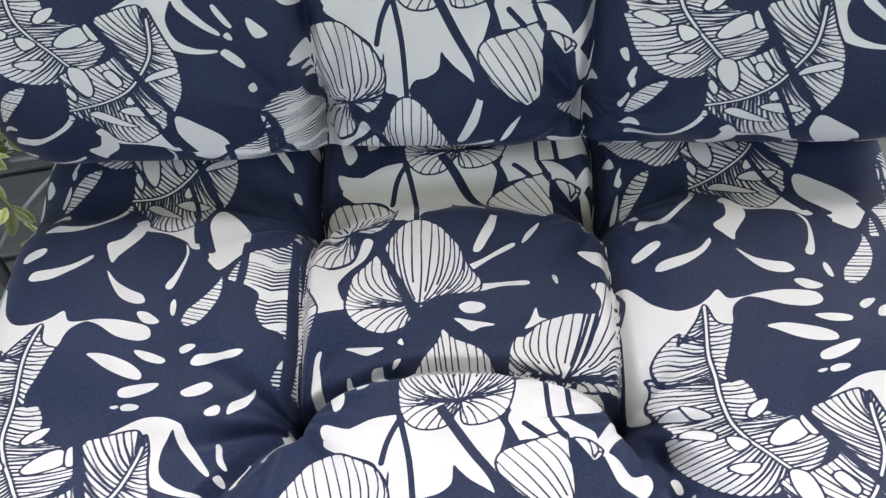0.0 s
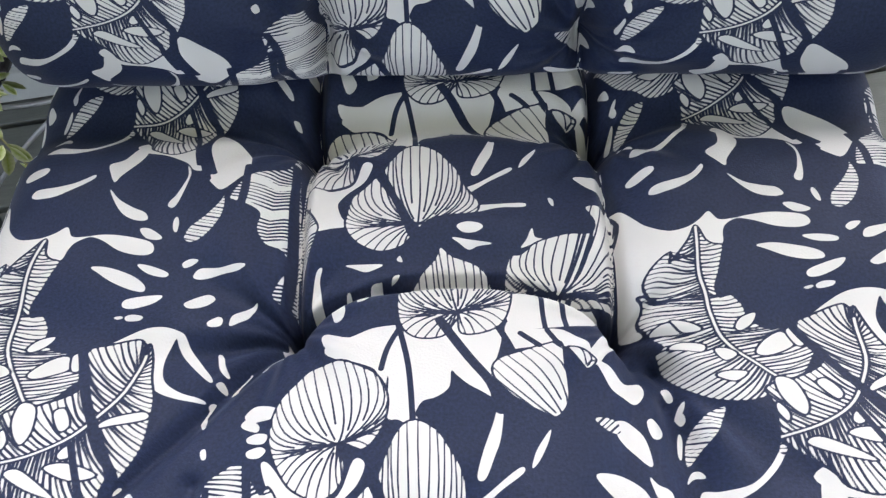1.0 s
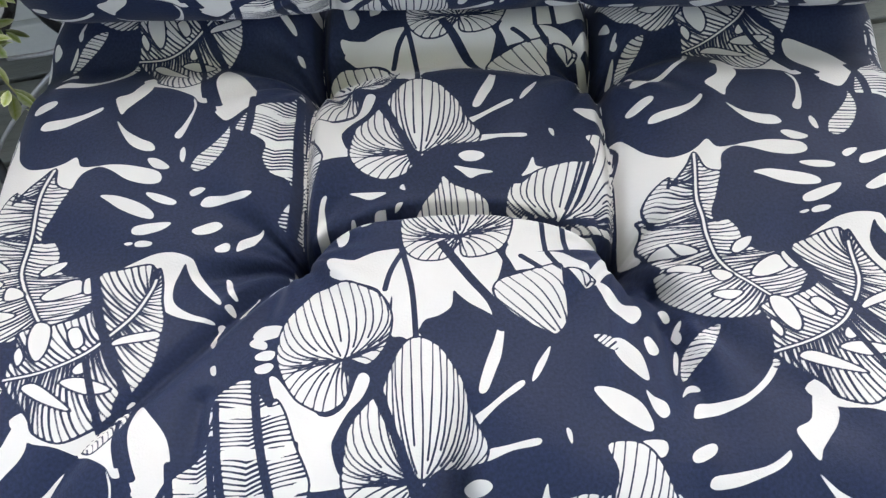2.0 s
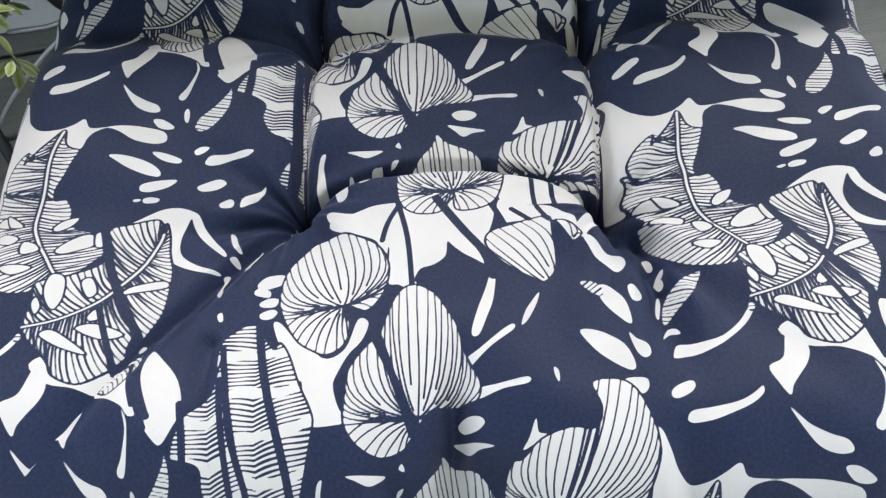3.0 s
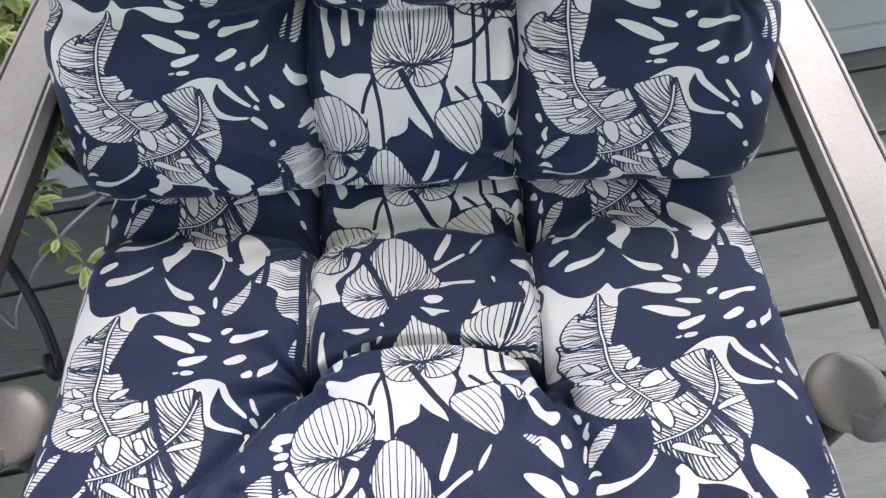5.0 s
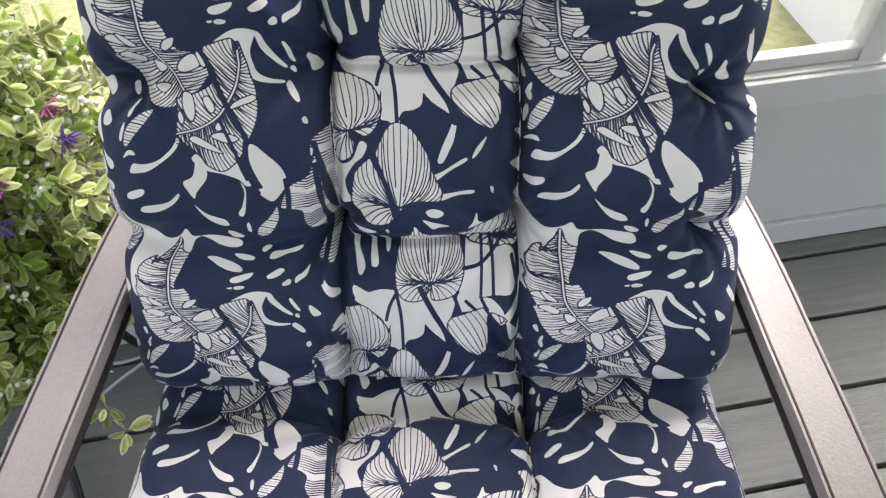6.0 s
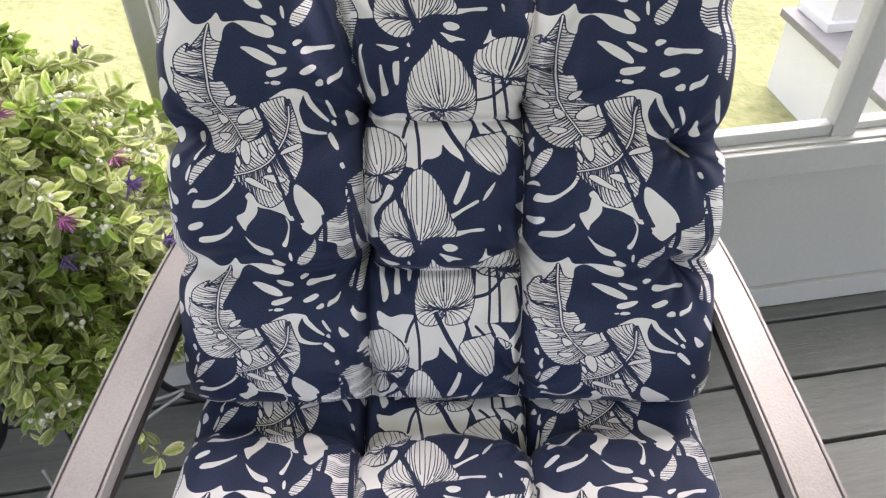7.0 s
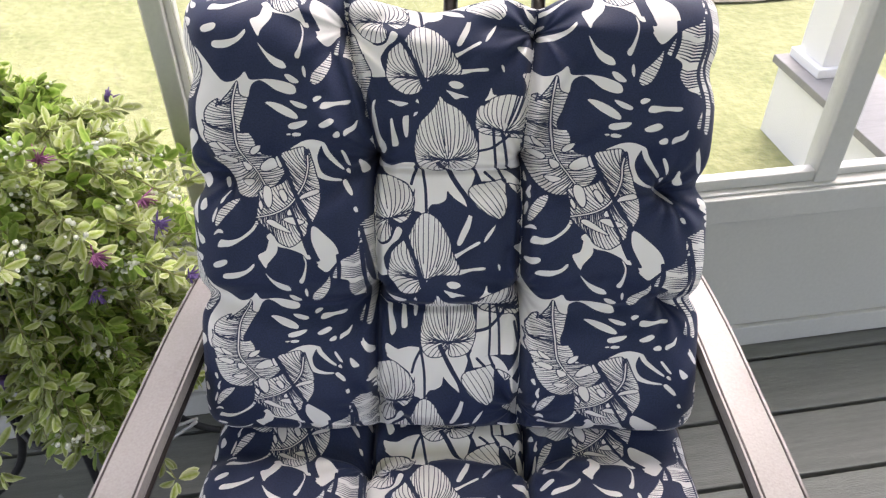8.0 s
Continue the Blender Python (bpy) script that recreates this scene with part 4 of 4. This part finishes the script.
def strip(line, half, thick, side=1, pointed=True):
    """A flat bar with a raised bead along both edges, swept along a line in the y-z plane."""
    shape = [(-half, -thick), (-half - 0.003, -thick * 0.3), (-half - 0.001, 0.003), (-half + 0.004, 0.004), (-half + 0.007, 0.0), (0, -0.0012), (half - 0.007, 0.0), (half - 0.004, 0.004), (half + 0.001, 0.003), (half + 0.003, -thick * 0.3), (half, -thick)]
    bm, rings = bmesh.new(), []
    for i, p in enumerate(line):
        d = line[min(i + 1, len(line) - 1)] - line[max(i - 1, 0)]
        d.x = 0
        up = Vector((1, 0, 0)).cross(d.normalized())
        left = min(1.0, (len(line) - 1 - i) / 9) if pointed else 1.0
        k = max(0.12, math.sqrt(1 - (1 - left) ** 2))
        rings.append([bm.verts.new(Vector((side * p.x, p.y, p.z)) + Vector((a * k, 0, 0)) + up * b) for a, b in shape])
    for a, b in zip(rings, rings[1:]):
        for k in range(len(shape)):
            bm.faces.new((a[k], b[k], b[(k + 1) % len(shape)], a[(k + 1) % len(shape)]))
    bm.faces.new(rings[0])
    bm.faces.new(rings[-1][::-1])
    bmesh.ops.recalc_face_normals(bm, faces=bm.faces)
    return bm


arm_line = [(-0.05, 0.6, 0.668), (-0.028, 0.5, 0.665), (-0.015, 0.4, 0.663), (-0.008, 0.3, 0.661), (-0.003, 0.22, 0.66), (0, 0.15, 0.659)]
arm_line += [(0, 0.14 + 0.041 * math.cos(a), 0.618 + 0.041 * math.sin(a)) for a in [radians(k) for k in range(105, 262, 17)]]
arm_line += [(0.008, 0.142, 0.572), (0.012, 0.15, 0.569)]
for side in (-1, 1):
    x = CHAIR_X + side * 0.315
    arm = part("armrest", strip(smooth_line(arm_line, 6), 0.0225, 0.012, side), BRONZE_SHEEN, chair, "flat bronze armrest curling under at the front")
    arm.location.x = x
    # Dark strips paint the shade of edge grooves; no groove is cut here.
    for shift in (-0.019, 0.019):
        bead = part("edge_shade_strip", strip(smooth_line([(p[0], p[1], p[2] + 0.0008) for p in arm_line[:6]], 6), 0.0008, 0.012, side, False), DARK_METAL, chair, "dark strip standing in for a shaded groove along the armrest's edge")
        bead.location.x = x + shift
    # A slightly wider dark strip below outlines the armrest's edges.
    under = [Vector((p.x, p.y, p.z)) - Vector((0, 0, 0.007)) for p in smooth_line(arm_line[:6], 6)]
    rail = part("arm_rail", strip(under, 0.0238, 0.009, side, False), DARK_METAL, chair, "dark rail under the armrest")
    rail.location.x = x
    paddle = bmesh.new()
    rings = []
    for rr, dz in ((0.0, 0.0035), (0.016, 0.003), (0.0235, 0.0015), (0.0265, -0.001), (0.028, -0.005), (0.0265, -0.010), (0.018, -0.013), (0.0, -0.014)):
        rings.append([paddle.verts.new((rr * math.cos(2 * math.pi * k / 28), 1.05 * rr * math.sin(2 * math.pi * k / 28), dz)) for k in range(28)])
    for a, b in zip(rings, rings[1:]):
        for k in range(28):
            paddle.faces.new((b[k], b[(k + 1) % 28], a[(k + 1) % 28], a[k]))
    bmesh.ops.remove_doubles(paddle, verts=paddle.verts, dist=1e-5)
    scroll = part("arm_scroll", paddle, BRONZE_SHEEN, chair, "rounded scroll end of the armrest", True)
    scroll.matrix_world = pose(CHAIR_X + side * 0.295, 0.13, 0.591, 6, -side * 10, 0)
    leg = tube(bmesh.new(), smooth_line([(x, 0.14, 0.57), (x, 0.138, 0.515), (x, 0.13, 0.38), (x, 0.115, 0.22), (x, 0.10, DECK)], 5), 0.017, 10)
    part("front_leg", leg, DARK_METAL, chair, "", True)
    leg = tube(bmesh.new(), smooth_line([(x - side * 0.045, 0.59, 0.70), (x - side * 0.02, 0.555, 0.60), (x, 0.56, 0.38), (x, 0.63, DECK)], 5), 0.017, 10)
    part("back_leg", leg, DARK_METAL, chair, "", True)
    rail = tube(bmesh.new(), smooth_line([(x, 0.13, 0.42), (x, 0.3, 0.405), (x, 0.56, 0.40)], 4), 0.014, 8)
    part("side_rail", rail, DARK_METAL, chair, "", True)
X0, X1 = CHAIR_X - 0.31, CHAIR_X + 0.31
part("seat_panel", boxed(CHAIR_X - 0.28, CHAIR_X + 0.28, -0.03, 0.42, 0.485, 0.497, 0.004), DARK_METAL, chair)
for y, z in ((0.0, 0.478), (0.41, 0.44)):
    part("cross_rail", tube(bmesh.new(), [Vector((X0, y + 0.12 if y < 0.1 else y, z - 0.05)), Vector((CHAIR_X - 0.26, y, z)), Vector((CHAIR_X + 0.26, y, z)), Vector((X1, y + 0.12 if y < 0.1 else y, z - 0.05))], 0.013, 8), DARK_METAL, chair, "", True)


def on_back(x, s, out):
    return Vector((CHAIR_X + x, BACK_FOOT.y + BACK_UP.y * s + BACK_OUT.y * out, BACK_FOOT.z + BACK_UP.z * s + BACK_OUT.z * out))


BACK = -0.11
for sx in (-1, 1):
    part("back_post", tube(bmesh.new(), smooth_line([on_back(sx * 0.245, -0.15, BACK), on_back(sx * 0.245, 0.1, BACK), on_back(sx * 0.24, 0.40, BACK), on_back(sx * 0.22, 0.50, BACK), on_back(sx * 0.1, 0.545, BACK), on_back(0, 0.552, BACK)], 5), 0.015, 10), DARK_METAL, chair, "", True)
for k in range(-2, 3):
    ring = [on_back(0.098 * k + 0.046 * math.cos(a), 0.468 + 0.046 * math.sin(a), BACK) for a in [2 * math.pi * i / 24 for i in range(25)]]
    part("lattice_ring", tube(bmesh.new(), ring, 0.009, 8), DARK_METAL, chair, "pierced dark lattice", True)
    part("lattice_bar", tube(bmesh.new(), [on_back(0.098 * k, 0.42, BACK), on_back(0.098 * k, -0.1, BACK)], 0.008, 8), DARK_METAL, chair, "", True)
for s in (0.37, 0.12, -0.1):
    part("back_rail", tube(bmesh.new(), [on_back(-0.243, s, BACK), on_back(0.243, s, BACK)], 0.01, 8), DARK_METAL, chair, "", True)

# ---- plant on its stand ----
def leaf_mesh(spots, seed, long, wide):
    """Many small cupped leaves. spots: place, direction, size."""
    rng = random.Random(seed)
    verts, faces, rim = [], [], []
    for p, d, k in spots:
        d = d.normalized()
        side = d.cross(Vector((rng.uniform(-1, 1), rng.uniform(-1, 1), rng.uniform(-0.2, 1)))).normalized()
        up = side.cross(d)
        n, w, bend = long * k, wide * k, rng.uniform(-0.25, 0.35)
        base = len(verts)
        for t, h in ((0.0, 0.06), (0.25, 0.75), (0.55, 1.0), (0.82, 0.7)):
            mid = p + d * (n * t) - up * (bend * n * t * t)
            for e in (-1, 0, 1):
                verts.append(mid + side * (e * w * h / 2) + up * (abs(e) * w * 0.16 * h))
                rim.append(0.85 * abs(e))
        verts.append(p + d * n - up * (bend * n))
        rim.append(0.8)
        for r in range(3):
            for c in range(2):
                i = base + r * 3 + c
                faces.append((i, i + 1, i + 4, i + 3))
        faces += [(base + 9, base + 10, base + 12), (base + 10, base + 11, base + 12)]
    me = bpy.data.meshes.new("leaves")
    me.from_pydata(verts, [], faces)
    me.attributes.new("rim", "FLOAT", "POINT").data.foreach_set("value", rim)
    me.polygons.foreach_set("use_smooth", [True] * len(faces))
    return me


def plant():
    rng = random.Random(11)
    pot_at = Vector((-0.60, 0.60, 0.50))
    shrub = thing("flowering_plant", "bushy variegated trailing plant with small purple and white flowers", "plant")
    stalks, spots, dark, buds, tips = bmesh.new(), [], [], [], []
    for k in range(380):
        turn, lift = rng.uniform(0, 2 * math.pi), rng.uniform(0.0, 1.0)
        out = Vector((math.cos(turn), math.sin(turn), 0))
        reach = rng.uniform(0.14, 0.34) * (1.0 - 0.3 * lift)
        top = pot_at + out * reach * 0.55 + Vector((0, 0, 0.10 + 0.195 * lift))
        fall = rng.uniform(-0.1, 0.21) if lift < 0.55 else rng.uniform(-0.08, 0.1)
        end = pot_at + out * reach + Vector((0, 0, 0.07 + 0.225 * lift - fall))
        if k >= 300:  # trailing shoots beside the chair
            turn = radians(rng.uniform(-75, 5))
            out = Vector((math.cos(turn), math.sin(turn), 0))
            reach = rng.uniform(0.17, 0.27)
            top = pot_at + out * reach * 0.7 + Vector((0, 0, rng.uniform(0.03, 0.12)))
            end = pot_at + out * reach - Vector((0, 0, rng.uniform(-0.04, 0.12)))
        end.y = min(end.y, 0.86 - 0.05 + 0.17 * end.x)
        line = smooth_line([pot_at + out * 0.03, top, end], 7)
        tube(stalks, line, 0.0016, 4, 0.5)
        pale = rng.random() < 0.62
        for i in range(3, len(line)):
            d = (line[i] - line[i - 1]).normalized()
            for _ in range(6):
                way = d * 0.55 + Vector((rng.uniform(-1, 1), rng.uniform(-1, 1), rng.uniform(-0.5, 0.9)))
                (spots if pale else dark).append((line[i] + way * 0.004, way, rng.uniform(0.6, 1.25)))
        if k < 300:
            tips.append((line[-1], (line[-1] - line[-2]).normalized()))
    part("stem_growth", stalks, STALK, shrub, "thin pale plant stems")["kind"] = "stuff"
    for name, got, mat, seed in (("variegated_foliage", spots, LEAF, 1), ("green_foliage", dark, LEAF_DARK, 2)):
        me = leaf_mesh(got, seed, 0.0245, 0.0115)
        me.materials.append(mat)
        ob = new(name, me)
        ob.parent = shrub
        tagged(ob, "many small oval leaves", kind="stuff")
    rng.shuffle(tips)
    for k, (p, d) in enumerate(tips[:44]):
        bm = bmesh.new()
        p = p + (p - pot_at).normalized() * 0.012
        for _ in range(30):
            way = (d + Vector((rng.uniform(-1, 1), rng.uniform(-1, 1), rng.uniform(-1, 1)))).normalized()
            tube(bm, [p, p + way * rng.uniform(0.009, 0.021)], 0.0017, 4, 0.4)
        part("flower", bm, PETAL if k % 3 else PETAL_BLUE, shrub, "purple thread-petalled flower" if k % 3 else "violet thread-petalled flower")
    bm = bmesh.new()
    for p, d in tips[44:210]:
        for _ in range(12):
            q = p + Vector((rng.uniform(-1, 1), rng.uniform(-1, 1), rng.uniform(-1, 1))) * 0.016
            bmesh.ops.create_icosphere(bm, subdivisions=1, radius=rng.uniform(0.0022, 0.0042), matrix=Matrix.Translation(q))
    tagged(part("blossom", bm, BUD, shrub, "clusters of tiny white buds"), kind="stuff")
    # pot and stand
    pot = thing("planter", "white tapered planter pot in an iron stand", "planter")
    bm = bmesh.new()
    rings = []
    hoop = [pot_at + Vector((0.118 * math.cos(a), 0.118 * math.sin(a), 0.012)) for a in [2 * math.pi * i / 40 for i in range(41)]]
    part("rim", tube(bmesh.new(), hoop, 0.008, 8), POT, pot, "rolled white rim", True)
    for r, z in ((0.085, 0.30), (0.10, 0.40), (0.115, 0.50), (0.113, 0.51), (0.108, 0.49)):
        rings.append([bm.verts.new((pot_at.x + r * math.cos(2 * math.pi * k / 32), pot_at.y + r * math.sin(2 * math.pi * k / 32), z)) for k in range(32)])
    for a, b in zip(rings, rings[1:]):
        for k in range(32):
            bm.faces.new((a[k], a[(k + 1) % 32], b[(k + 1) % 32], b[k]))
    bm.faces.new(rings[0][::-1])
    bm.faces.new(rings[-1])
    part("body", bm, POT, pot, "", True)
    stand = thing("plant_stand", "black wrought-iron plant stand with scrolled feet", "plant stand")
    for z, r in ((0.29, 0.10), (0.47, 0.128)):
        ring = [Vector((pot_at.x + r * math.cos(a), pot_at.y + r * math.sin(a), z)) for a in [2 * math.pi * i / 32 for i in range(33)]]
        part("hoop", tube(bmesh.new(), ring, 0.006, 8), IRON, stand, "", True)
    for k in range(4):
        a = radians(-69 + 90 * k)
        o = Vector((math.cos(a), math.sin(a), 0))
        line = [Vector((pot_at.x, pot_at.y, 0)) + o * r + Vector((0, 0, z)) for r, z in ((0.134, 0.49), (0.11, 0.30), (0.125, 0.2), (0.17, 0.135), (0.225, DECK + 0.008), (0.252, DECK + 0.022), (0.248, DECK + 0.045), (0.228, DECK + 0.043))]
        part("leg", tube(bmesh.new(), smooth_line(line, 5), 0.007, 8), IRON, stand, "", True)


plant()
far_shrub()


# ---- bent wire beside the stand ----
wire = thing("wire_hanger", "grey bent wire plant hanger beside the iron stand", "wire")
hook = [(-0.39, 0.54, 0.31), (-0.46, 0.52, 0.262), (-0.53, 0.495, 0.20), (-0.575, 0.465, 0.145), (-0.59, 0.455, 0.112), (-0.597, 0.452, 0.10), (-0.604, 0.455, 0.112), (-0.608, 0.462, 0.15), (-0.62, 0.475, 0.2)]
part("long_wire", tube(bmesh.new(), smooth_line(hook, 6), 0.0028, 8), WIRE, wire, "", True)
part("short_wire", tube(bmesh.new(), smooth_line([(-0.39, 0.545, 0.312), (-0.44, 0.545, 0.288), (-0.50, 0.55, 0.272)], 6), 0.0028, 8), WIRE, wire, "", True)
